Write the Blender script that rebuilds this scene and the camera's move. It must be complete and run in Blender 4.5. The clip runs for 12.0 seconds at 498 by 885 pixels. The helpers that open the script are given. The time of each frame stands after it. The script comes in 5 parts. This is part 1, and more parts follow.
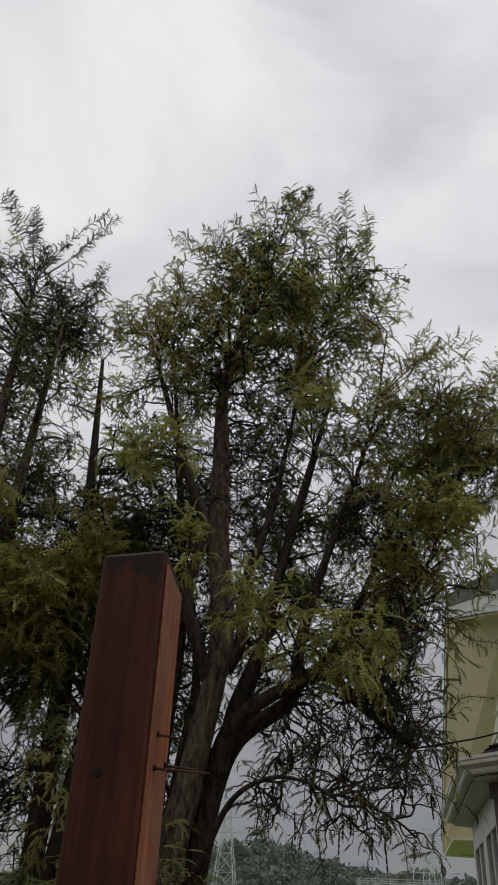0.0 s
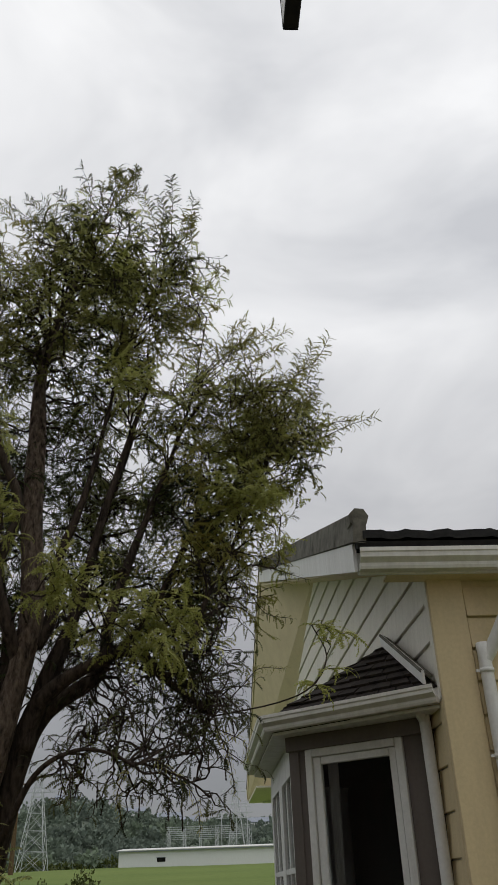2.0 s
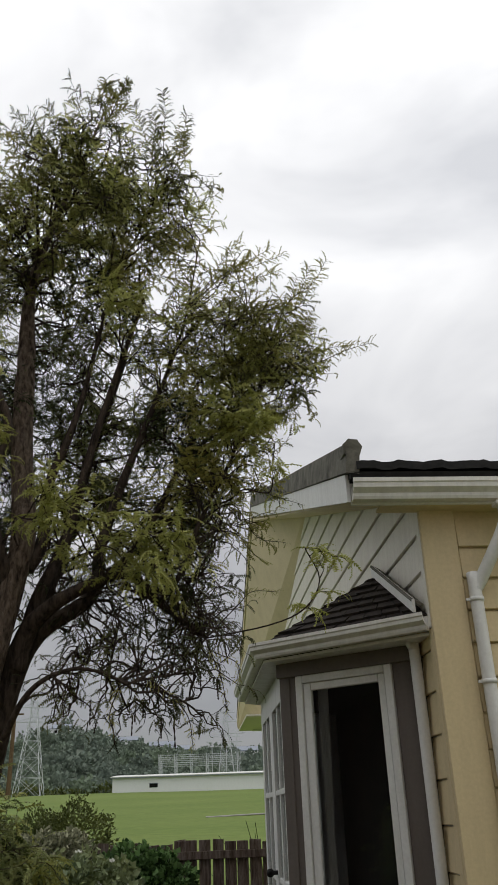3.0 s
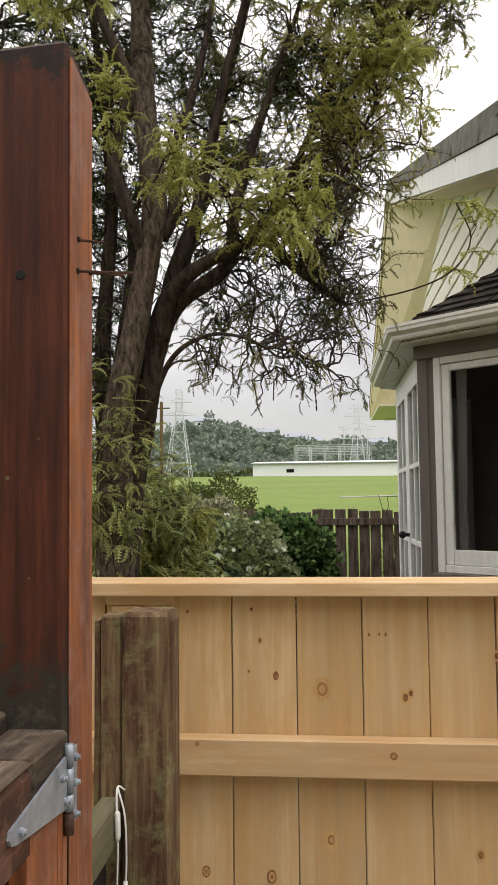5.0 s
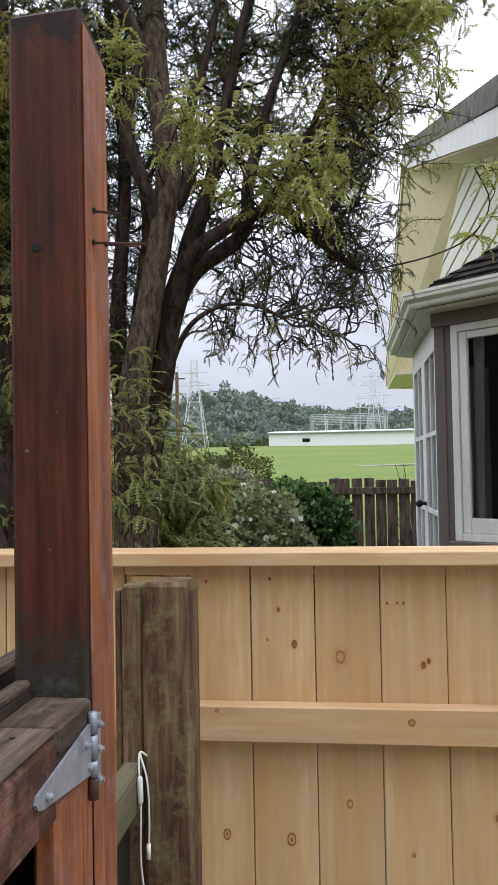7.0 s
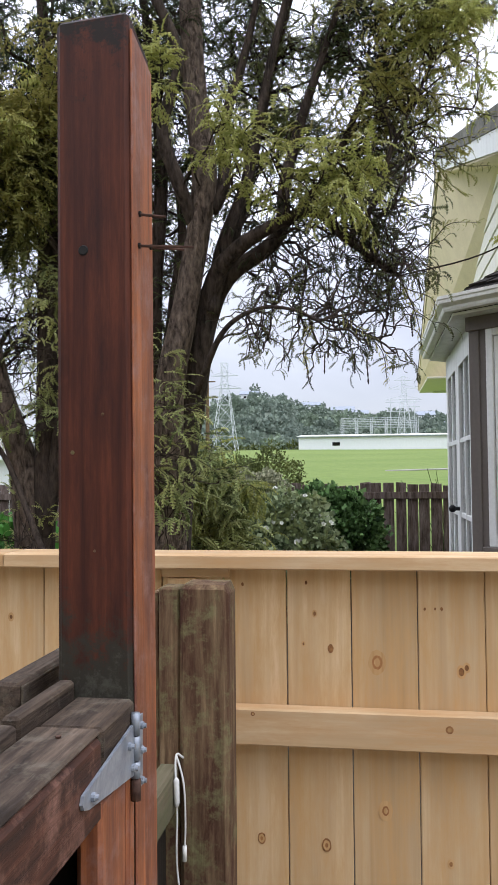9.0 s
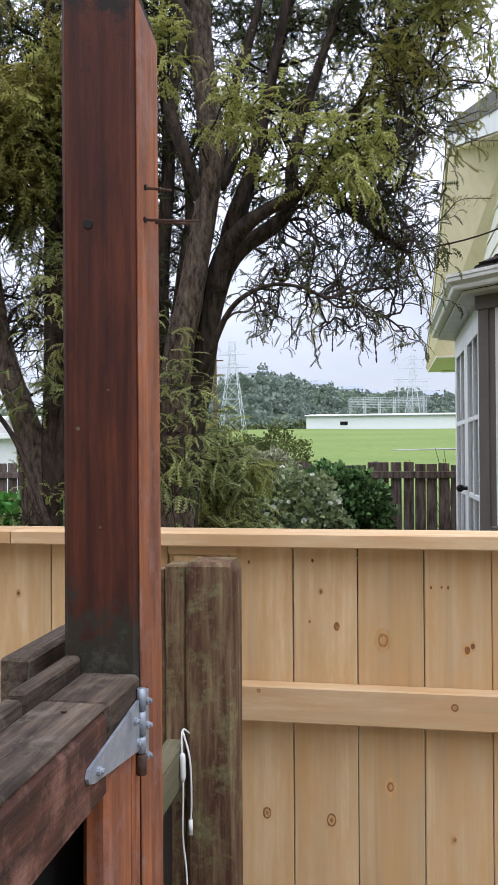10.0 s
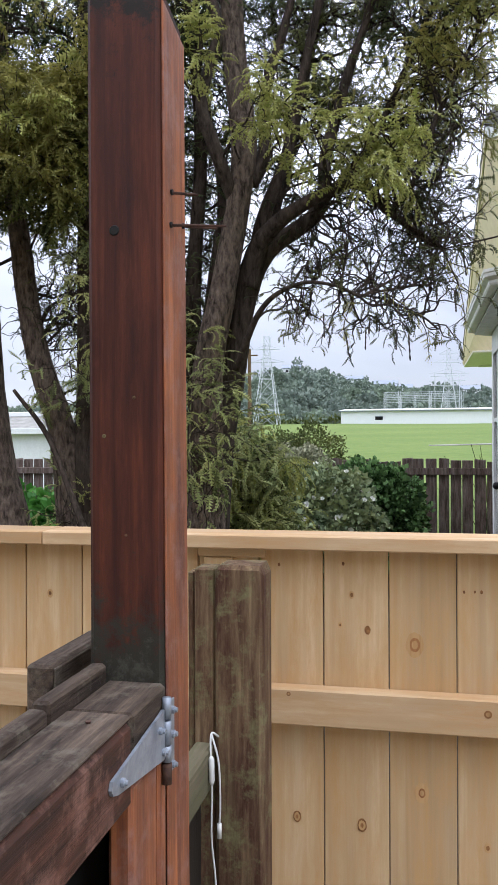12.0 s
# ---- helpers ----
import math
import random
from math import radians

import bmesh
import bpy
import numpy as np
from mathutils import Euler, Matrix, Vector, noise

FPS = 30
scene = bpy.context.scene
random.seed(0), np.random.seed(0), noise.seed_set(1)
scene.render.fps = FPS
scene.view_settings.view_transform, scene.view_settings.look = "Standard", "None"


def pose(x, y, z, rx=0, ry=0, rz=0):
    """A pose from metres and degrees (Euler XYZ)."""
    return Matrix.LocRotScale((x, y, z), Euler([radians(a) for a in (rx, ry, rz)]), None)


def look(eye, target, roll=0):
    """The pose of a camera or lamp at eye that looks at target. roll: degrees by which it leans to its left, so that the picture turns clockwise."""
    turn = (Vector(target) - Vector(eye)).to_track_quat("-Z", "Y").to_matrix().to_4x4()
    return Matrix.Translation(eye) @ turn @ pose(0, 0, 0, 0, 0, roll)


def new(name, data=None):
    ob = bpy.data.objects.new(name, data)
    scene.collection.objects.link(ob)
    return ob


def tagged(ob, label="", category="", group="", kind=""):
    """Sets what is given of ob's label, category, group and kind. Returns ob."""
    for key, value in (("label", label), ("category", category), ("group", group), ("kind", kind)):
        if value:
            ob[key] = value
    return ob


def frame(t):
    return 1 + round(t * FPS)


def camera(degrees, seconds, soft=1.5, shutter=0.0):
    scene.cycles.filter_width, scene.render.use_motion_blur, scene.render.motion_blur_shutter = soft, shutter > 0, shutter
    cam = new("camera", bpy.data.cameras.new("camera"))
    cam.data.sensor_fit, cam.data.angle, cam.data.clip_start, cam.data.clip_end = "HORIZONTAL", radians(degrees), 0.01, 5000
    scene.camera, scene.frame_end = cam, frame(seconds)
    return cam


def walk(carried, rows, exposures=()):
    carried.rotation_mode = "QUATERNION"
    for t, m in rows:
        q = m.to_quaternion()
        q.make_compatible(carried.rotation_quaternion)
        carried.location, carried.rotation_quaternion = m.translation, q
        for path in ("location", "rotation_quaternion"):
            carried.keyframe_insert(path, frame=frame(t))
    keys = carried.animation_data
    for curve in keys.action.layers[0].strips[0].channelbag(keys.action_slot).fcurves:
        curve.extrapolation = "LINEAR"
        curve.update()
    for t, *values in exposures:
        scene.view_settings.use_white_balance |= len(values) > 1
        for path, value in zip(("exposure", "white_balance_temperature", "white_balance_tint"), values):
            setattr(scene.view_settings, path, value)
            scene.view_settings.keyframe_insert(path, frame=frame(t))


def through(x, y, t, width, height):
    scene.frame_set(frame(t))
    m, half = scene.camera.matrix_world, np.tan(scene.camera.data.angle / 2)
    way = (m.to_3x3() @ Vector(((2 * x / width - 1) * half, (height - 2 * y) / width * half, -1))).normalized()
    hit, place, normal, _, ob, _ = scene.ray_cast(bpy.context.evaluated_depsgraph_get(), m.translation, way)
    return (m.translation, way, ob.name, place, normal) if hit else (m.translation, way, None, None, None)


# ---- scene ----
cam = camera(34.7, 12.0, soft=1.0)
PATH = [
    (0, (-0.008, -0.162, 1.633), (-0.313, 1.502, 2.7), 3.0),
    (0.5, (0.017, -0.194, 1.638), (-0.144, 1.505, 2.68), 2.8),
    (1, (0.055, -0.314, 1.614), (-0.047, 1.4, 2.641), 0.9),
    (1.5, (0.033, -0.381, 1.628), (0.084, 1.346, 2.636), -1.3),
    (2, (0.05, -0.333, 1.656), (0.176, 1.403, 2.64), -2.4),
    (2.5, (0.042, -0.273, 1.636), (0.187, 1.489, 2.571), -2.0),
    (2.7, (0.044, -0.261, 1.632), (0.193, 1.518, 2.532), -2.2),
    (4.3, (0.047, -0.140, 1.546), (0.064, 1.799, 2.038), -1.1),
    (4.5, (0.03, -0.119, 1.537), (-0.058, 1.841, 1.923), -0.6),
    (5, (0.01, -0.08, 1.517), (-0.18, 1.905, 1.663), -0.6),
    (5.5, (0.009, -0.075, 1.513), (-0.198, 1.913, 1.597), -0.8),
    (6, (0.008, -0.081, 1.514), (-0.209, 1.905, 1.586), -0.9),
    (6.5, (0.006, -0.081, 1.516), (-0.218, 1.906, 1.585), -1.0),
    (7, (0.007, -0.08, 1.519), (-0.224, 1.905, 1.59), -1.0),
    (7.5, (0.0, -0.087, 1.524), (-0.25, 1.896, 1.604), -1.0),
    (9.5, (-0.012, -0.077, 1.517), (-0.329, 1.897, 1.595), -0.3),
    (10, (-0.011, -0.074, 1.516), (-0.335, 1.899, 1.544), -0.3),
    (10.5, (-0.015, -0.08, 1.519), (-0.342, 1.893, 1.536), -0.2),
    (11, (-0.044, -0.072, 1.52), (-0.455, 1.886, 1.536), 0.5),
    (11.5, (-0.026, -0.061, 1.527), (-0.456, 1.892, 1.538), 0.1),
    (12, (-0.003, -0.06, 1.533), (-0.412, 1.898, 1.548), -0.2),
]

# ---- light ----
EXPOSURES = [(0.0, -0.60, 6500, 10), (1.0, -0.48, 6500, 10), (2.0, -0.44, 6500, 10), (2.5, -0.33, 6500, 10), (3.4, -0.06, 6600, 10), (4.5, 0.42, 6800, 11), (5.0, 0.91, 6950, 11), (5.5, 0.95, 6650, 12), (7.5, 0.96, 6000, 13), (9.3, 1.10, 5900, 14), (10.4, 1.19, 5750, 14), (11.0, 1.34, 5700, 14), (12.0, 1.09, 5750, 14)]
walk(cam, [(t, look(eye, target, roll)) for t, eye, target, roll in PATH], EXPOSURES)

world = bpy.data.worlds.new("overcast_sky")
scene.world = world
world.use_nodes = True
wn, wl = world.node_tree.nodes, world.node_tree.links
wn.clear()
w_out = wn.new("ShaderNodeOutputWorld")
w_bg = wn.new("ShaderNodeBackground")
w_sky = wn.new("ShaderNodeTexSky")
w_sky.sky_type, w_sky.sun_disc = "NISHITA", False
w_sky.sun_elevation, w_sky.sun_rotation = radians(63), radians(127)
w_co = wn.new("ShaderNodeTexCoord")
w_map = wn.new("ShaderNodeMapping")
w_map.inputs["Scale"].default_value = (1.6, 1.6, 3.2)
w_noise = wn.new("ShaderNodeTexNoise")
w_noise.inputs["Scale"].default_value = 1.5
w_noise.inputs["Detail"].default_value = 5
w_noise.inputs["Roughness"].default_value = 0.5
w_noise.inputs["Distortion"].default_value = 0.5
w_ramp = wn.new("ShaderNodeValToRGB")
w_ramp.color_ramp.elements[0].position, w_ramp.color_ramp.elements[0].color = 0.34, (0.775, 0.785, 0.81, 1)
w_ramp.color_ramp.elements[1].position, w_ramp.color_ramp.elements[1].color = 0.66, (1.235, 1.235, 1.235, 1)
w_sep = wn.new("ShaderNodeSeparateXYZ")
w_hor = wn.new("ShaderNodeValToRGB")           # overcast: dimmer towards the horizon
he = w_hor.color_ramp.elements
he[0].position, he[0].color = 0.0, (0.262, 0.256, 0.258, 1)
he[1].position, he[1].color = 0.62, (1.02, 1.02, 1.02, 1)
mid = he.new(0.22)
mid.color = (0.425, 0.418, 0.42, 1)
w_mul = wn.new("ShaderNodeMix")
w_mul.data_type, w_mul.blend_type = "RGBA", "MULTIPLY"
w_mul.inputs["Factor"].default_value = 1
w_mix = wn.new("ShaderNodeMix")
w_mix.data_type = "RGBA"
w_mix.inputs["Factor"].default_value = 0.985
wl.new(w_co.outputs["Generated"], w_map.inputs["Vector"])
wl.new(w_map.outputs["Vector"], w_noise.inputs["Vector"])
wl.new(w_noise.outputs["Fac"], w_ramp.inputs["Fac"])
wl.new(w_co.outputs["Generated"], w_sep.inputs["Vector"])
wl.new(w_sep.outputs["Z"], w_hor.inputs["Fac"])
wl.new(w_ramp.outputs["Color"], w_mul.inputs["A"])
wl.new(w_hor.outputs["Color"], w_mul.inputs["B"])
wl.new(w_sky.outputs["Color"], w_mix.inputs["A"])
wl.new(w_mul.outputs["Result"], w_mix.inputs["B"])
wl.new(w_mix.outputs["Result"], w_bg.inputs["Color"])
wl.new(w_bg.outputs["Background"], w_out.inputs["Surface"])
w_bg.inputs["Strength"].default_value = 1.0

sun_data = bpy.data.lights.new("sun", "SUN")
sun_data.energy, sun_data.angle, sun_data.color = 0.7, radians(30), (1.0, 0.97, 0.92)
sun = new("sun", sun_data)
sun.matrix_world = look((4, -1, 10), (0, 2, 0))


# ---- materials ----
def mat(name):
    m = bpy.data.materials.new(name)
    m.use_nodes = True
    n = m.node_tree.nodes
    n["Principled BSDF"].inputs["Specular IOR Level"].default_value = 0.2
    return m, n, m.node_tree.links, n["Principled BSDF"]


def noise_node(n, l, vec, scale, detail=4, rough=0.55, dist=0.0):
    t = n.new("ShaderNodeTexNoise")
    t.inputs["Scale"].default_value, t.inputs["Detail"].default_value = scale, detail
    t.inputs["Roughness"].default_value, t.inputs["Distortion"].default_value = rough, dist
    if vec:
        l.new(vec, t.inputs["Vector"])
    return t.outputs["Fac"]


def ramp_node(n, l, fac, stops):
    r = n.new("ShaderNodeValToRGB")
    e = r.color_ramp.elements
    while len(e) < len(stops):
        e.new(0.5)
    for el, (p, c) in zip(e, stops):
        el.position, el.color = p, (*c, 1) if len(c) == 3 else c
    l.new(fac, r.inputs["Fac"])
    return r.outputs["Color"]


def blend(n, l, a, b, fac, mode="MIX"):
    m = n.new("ShaderNodeMix")
    m.data_type, m.blend_type = "RGBA", mode
    for sock, v in (("A", a), ("B", b), ("Factor", fac)):
        if isinstance(v, (int, float)):
            m.inputs[sock].default_value = v if sock == "Factor" else (v, v, v, 1)
        elif isinstance(v, tuple):
            m.inputs[sock].default_value = (*v, 1)
        else:
            l.new(v, m.inputs[sock])
    return m.outputs["Result"]


def bumped(n, l, bsdf, height, strength, distance=0.01):
    b = n.new("ShaderNodeBump")
    b.inputs["Strength"].default_value, b.inputs["Distance"].default_value = strength, distance
    l.new(height, b.inputs["Height"])
    l.new(b.outputs["Normal"], bsdf.inputs["Normal"])


def object_vec(n, l, stretch, shift=13.0):
    """Object coordinates, moved along by a chance of each object's own, and stretched."""
    co, info = n.new("ShaderNodeTexCoord"), n.new("ShaderNodeObjectInfo")
    mul = n.new("ShaderNodeMath")
    mul.operation = "MULTIPLY"
    mul.inputs[1].default_value = shift
    l.new(info.outputs["Random"], mul.inputs[0])
    add = n.new("ShaderNodeVectorMath")
    l.new(co.outputs["Object"], add.inputs[0])
    l.new(mul.outputs[0], add.inputs[1])
    mp = n.new("ShaderNodeMapping")
    mp.inputs["Scale"].default_value = stretch
    l.new(add.outputs[0], mp.inputs["Vector"])
    return mp.outputs["Vector"], add.outputs[0], info.outputs["Random"]


def wood(name, light, dark, axis=2, knots=0.0, stain=None, stain_amount=0.5, moss=None, rough=0.75, grain=1.0, bump=0.25, foot=None, figure=0.0):
    """Sawn timber with grain along one axis, knots, stains and moss; foot: height of a damp black stain."""
    m, n, l, p = mat(name)
    s = [75.0, 75.0, 75.0]
    s[axis] = 2.6
    vec, plain, rnd = object_vec(n, l, s)
    g = noise_node(n, l, vec, 1.0 * grain, 6, 0.6, 0.6)
    col = ramp_node(n, l, g, [(0.3, dark), (0.62, light)])
    s2 = [7.0, 7.0, 7.0]
    s2[axis] = 1.1
    mp2 = n.new("ShaderNodeMapping")
    mp2.inputs["Scale"].default_value = s2
    l.new(plain, mp2.inputs["Vector"])
    tone = noise_node(n, l, mp2.outputs["Vector"], 1.0, 3, 0.5)
    col = blend(n, l, col, ramp_node(n, l, tone, [(0.3, (0.66, 0.62, 0.57)), (0.7, (1.14, 1.12, 1.08))]), 0.75, "MULTIPLY")
    per = ramp_node(n, l, rnd, [(0.0, (0.80, 0.78, 0.74)), (1.0, (1.1, 1.1, 1.1))])
    col = blend(n, l, col, per, 0.8, "MULTIPLY")
    if figure:                                # arched growth rings of flat-sawn boards
        s4 = [15.0, 15.0, 15.0]
        s4[axis] = 1.3
        mp4 = n.new("ShaderNodeMapping")
        mp4.inputs["Scale"].default_value = s4
        l.new(plain, mp4.inputs["Vector"])
        wv = n.new("ShaderNodeTexWave")
        wv.inputs["Scale"].default_value, wv.inputs["Distortion"].default_value = 0.55, 7.0
        wv.inputs["Detail"].default_value, wv.inputs["Detail Scale"].default_value = 2.0, 0.8
        l.new(mp4.outputs["Vector"], wv.inputs["Vector"])
        col = blend(n, l, col, ramp_node(n, l, wv.outputs["Fac"], [(0.1, (0.86, 0.79, 0.70)), (0.55, (1.04, 1.04, 1.04))]), figure, "MULTIPLY")
    if knots:
        s3 = [6.5, 6.5, 6.5]
        s3[axis] = 3.6
        mp3 = n.new("ShaderNodeMapping")
        mp3.inputs["Scale"].default_value = s3
        l.new(plain, mp3.inputs["Vector"])
        v = n.new("ShaderNodeTexVoronoi")
        v.inputs["Scale"].default_value = 1.0
        l.new(mp3.outputs["Vector"], v.inputs["Vector"])
        k = ramp_node(n, l, v.outputs["Distance"], [(0.0, (1, 1, 1)), (0.05, (0.75, 0.75, 0.75)), (0.075, (0.18, 0.18, 0.18)), (0.1, (0.4, 0.4, 0.4)), (0.2, (0, 0, 0))])
        col = blend(n, l, col, (dark[0] * 0.42, dark[1] * 0.33, dark[2] * 0.28), blend(n, l, (0, 0, 0), k, knots))
    if stain:
        big = noise_node(n, l, mp2.outputs["Vector"], 3.0, 7, 0.75)
        col = blend(n, l, col, stain, ramp_node(n, l, big, [(0.5 - 0.25 * stain_amount, (0, 0, 0)), (0.78 - 0.2 * stain_amount, (1, 1, 1))]))
    if moss:
        patch = noise_node(n, l, plain, 16, 7, 0.75)
        col = blend(n, l, col, moss, ramp_node(n, l, patch, [(0.5, (0, 0, 0)), (0.72, (0.9, 0.9, 0.9))]))
    if foot:
        co = n.new("ShaderNodeTexCoord")
        sep = n.new("ShaderNodeSeparateXYZ")
        l.new(co.outputs["Object"], sep.inputs[0])
        wob = noise_node(n, l, co.outputs["Object"], 26, 8, 0.8)
        ad = n.new("ShaderNodeMath")
        ad.operation = "MULTIPLY_ADD"
        ad.inputs[1].default_value = 0.5
        l.new(wob, ad.inputs[0])
        l.new(sep.outputs["Z"], ad.inputs[2])
        for lo, hi, tone in foot:
            mr = n.new("ShaderNodeMapRange")
            mr.inputs["From Min"].default_value, mr.inputs["From Max"].default_value = lo, hi
            l.new(ad.outputs[0], mr.inputs["Value"])
            col = blend(n, l, col, tone, mr.outputs["Result"])
    l.new(col, p.inputs["Base Color"])
    p.inputs["Roughness"].default_value = rough
    bumped(n, l, p, g, bump, 0.004)
    return m


def paint(name, colour, dirt, amount=0.35, rough=0.5, scale=3.0, streak=True):
    """Old house paint with runs of dirt."""
    m, n, l, p = mat(name)
    vec, plain, rnd = object_vec(n, l, (7, 7, 0.9) if streak else (2, 2, 2))
    a = noise_node(n, l, vec, scale * 0.5, 6, 0.65)
    b = noise_node(n, l, plain, 40, 3, 0.6)
    col = blend(n, l, colour, dirt, blend(n, l, (0, 0, 0), ramp_node(n, l, a, [(0.42, (0, 0, 0)), (0.75, (1, 1, 1))]), amount))
    col = blend(n, l, col, ramp_node(n, l, b, [(0.3, (0.9, 0.9, 0.9)), (0.7, (1.04, 1.04, 1.04))]), 0.7, "MULTIPLY")
    l.new(col, p.inputs["Base Color"])
    p.inputs["Roughness"].default_value = rough
    bumped(n, l, p, b, 0.12, 0.002)
    return m


def leafy(name, dark, light, accent=None, patch=1.6, through=0.4, rough=0.5):
    """Leaves: each a tone of its own, in patches of younger growth; light shines through."""
    m, n, l, p = mat(name)
    geo, co = n.new("ShaderNodeNewGeometry"), n.new("ShaderNodeTexCoord")
    col = ramp_node(n, l, geo.outputs["Random Per Island"], [(0.0, dark), (1.0, light)])
    if accent:
        pt = noise_node(n, l, co.outputs["Object"], patch, 2, 0.5)
        col = blend(n, l, col, accent, ramp_node(n, l, pt, [(0.44, (0, 0, 0)), (0.62, (0.9, 0.9, 0.9))]))
    l.new(col, p.inputs["Base Color"])
    p.inputs["Roughness"].default_value = rough
    tr = n.new("ShaderNodeBsdfTranslucent")
    l.new(col, tr.inputs["Color"])
    mx = n.new("ShaderNodeMixShader")
    mx.inputs["Fac"].default_value = through
    l.new(p.outputs["BSDF"], mx.inputs[1])
    l.new(tr.outputs["BSDF"], mx.inputs[2])
    l.new(mx.outputs["Shader"], n["Material Output"].inputs["Surface"])
    return m


def mottled(name, a, b, scale, rough=0.9, bump=0.3, dist=0.02, metal=0.0, c=None, stretch=(1, 1, 1)):
    m, n, l, p = mat(name)
    vec, plain, rnd = object_vec(n, l, stretch)
    f = noise_node(n, l, vec, scale, 8, 0.65, 0.3)
    stops = [(0.32, a), (0.68, b)] + ([(0.8, c)] if c else [])
    col = ramp_node(n, l, f, stops)
    col = blend(n, l, col, ramp_node(n, l, rnd, [(0, (0.85, 0.85, 0.85)), (1, (1.1, 1.1, 1.1))]), 0.7, "MULTIPLY")
    l.new(col, p.inputs["Base Color"])
    p.inputs["Roughness"].default_value, p.inputs["Metallic"].default_value = rough, metal
    bumped(n, l, p, f, bump, dist)
    return m


PINE = wood("new_pine", (0.64, 0.48, 0.30), (0.53, 0.375, 0.21), 2, bump=0.08, grain=0.55, stain=(0.50, 0.305, 0.13), stain_amount=0.4, figure=0.28)
PINE_X = wood("new_pine_rail", (0.62, 0.465, 0.30), (0.53, 0.38, 0.22), 0, bump=0.08, grain=0.55, stain=(0.46, 0.27, 0.12), stain_amount=0.35, figure=0.4)
KNOT = wood("pine_knot", (0.30, 0.15, 0.06), (0.13, 0.055, 0.022), 1, rough=0.6)
KNOT_RING = wood("pine_knot_ring", (0.47, 0.29, 0.135), (0.36, 0.21, 0.09), 2)
KNOT_SOFT = wood("pine_knot_halo", (0.54, 0.35, 0.17), (0.45, 0.26, 0.11), 2)
KNOT_RED = wood("pine_knot_heart", (0.40, 0.20, 0.085), (0.28, 0.13, 0.05), 2)
RED = wood("red_stained_timber", (0.096, 0.028, 0.015), (0.032, 0.010, 0.007), 2, knots=0.5, stain=(0.028, 0.010, 0.008), rough=0.62, foot=[(1.60, 1.53, (0.030, 0.027, 0.021)), (1.50, 1.44, (0.062, 0.060, 0.048)), (1.42, 1.36, (0.022, 0.018, 0.014)), (2.33, 2.38, (0.018, 0.013, 0.011))])
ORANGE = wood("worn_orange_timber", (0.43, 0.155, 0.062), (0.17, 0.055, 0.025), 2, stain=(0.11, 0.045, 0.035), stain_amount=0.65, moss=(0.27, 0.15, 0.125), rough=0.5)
RAIL_WOOD = wood("worn_red_brown_rail", (0.15, 0.058, 0.036), (0.048, 0.021, 0.015), 1, stain=(0.032, 0.018, 0.014), stain_amount=0.8, moss=(0.23, 0.12, 0.09), rough=0.75, bump=0.7)
GREY_TOP = wood("weathered_grey_top", (0.22, 0.165, 0.125), (0.062, 0.044, 0.034), 1, stain=(0.024, 0.017, 0.013), stain_amount=0.9, rough=0.9, moss=(0.15, 0.13, 0.10), bump=1.0)
OLD = wood("old_grey_timber", (0.29, 0.21, 0.125), (0.085, 0.055, 0.03), 2, stain=(0.060, 0.026, 0.016), stain_amount=0.75, moss=(0.20, 0.20, 0.095), rough=0.9, bump=0.8)
OLD_Y = wood("old_mossy_rail", (0.20, 0.17, 0.12), (0.09, 0.075, 0.05), 1, stain=(0.10, 0.095, 0.055), stain_amount=0.7, moss=(0.10, 0.11, 0.05), rough=0.95, bump=0.5)
BACK_FENCE = wood("dark_brown_palings", (0.105, 0.076, 0.062), (0.038, 0.026, 0.022), 2, stain=(0.22, 0.18, 0.16), stain_amount=0.3, rough=0.85)
WHITE = paint("white_trim_paint", (0.74, 0.74, 0.72), (0.42, 0.40, 0.36), 0.35)
WHITE_BOARD = paint("white_weatherboard_paint", (0.78, 0.745, 0.67), (0.48, 0.44, 0.35), 0.3)
CREAM = paint("cream_wall_paint", (0.66, 0.54, 0.33), (0.42, 0.34, 0.20), 0.3, rough=0.6)
YELLOW = paint("yellow_soffit_paint", (0.72, 0.61, 0.41), (0.50, 0.41, 0.25), 0.4, rough=0.6, streak=False)
TAUPE = paint("taupe_brown_paint", (0.15, 0.128, 0.115), (0.08, 0.068, 0.06), 0.4)
GUTTER = paint("gutter_paint", (0.76, 0.745, 0.70), (0.42, 0.39, 0.33), 0.4, rough=0.4)
TILE = mottled("dark_metal_tile", (0.008, 0.008, 0.008), (0.024, 0.023, 0.022), 14, 0.8, 0.3, 0.004)
SHINGLE = mottled("brown_shingle", (0.016, 0.013, 0.012), (0.055, 0.044, 0.037), 9, 0.9, 0.5, 0.004, c=(0.11, 0.10, 0.08))
BARGE_CAP = mottled("mossy_barge_tile", (0.07, 0.066, 0.055), (0.19, 0.18, 0.15), 7, 0.9, 0.4, 0.004, c=(0.12, 0.13, 0.07))
GALV = mottled("galvanised_steel", (0.19, 0.215, 0.255), (0.36, 0.39, 0.44), 30, 0.5, 0.1, 0.001, metal=0.5)
STEEL = mottled("grey_lattice_steel", (0.48, 0.50, 0.53), (0.62, 0.64, 0.67), 3, 0.6, 0.05)
RUST = mottled("rusty_nail_steel", (0.03, 0.018, 0.014), (0.10, 0.055, 0.04), 60, 0.8, 0.4, 0.001)
CABLE = mottled("white_cable_plastic", (0.62, 0.62, 0.60), (0.72, 0.72, 0.70), 30, 0.4, 0.05, 0.001)
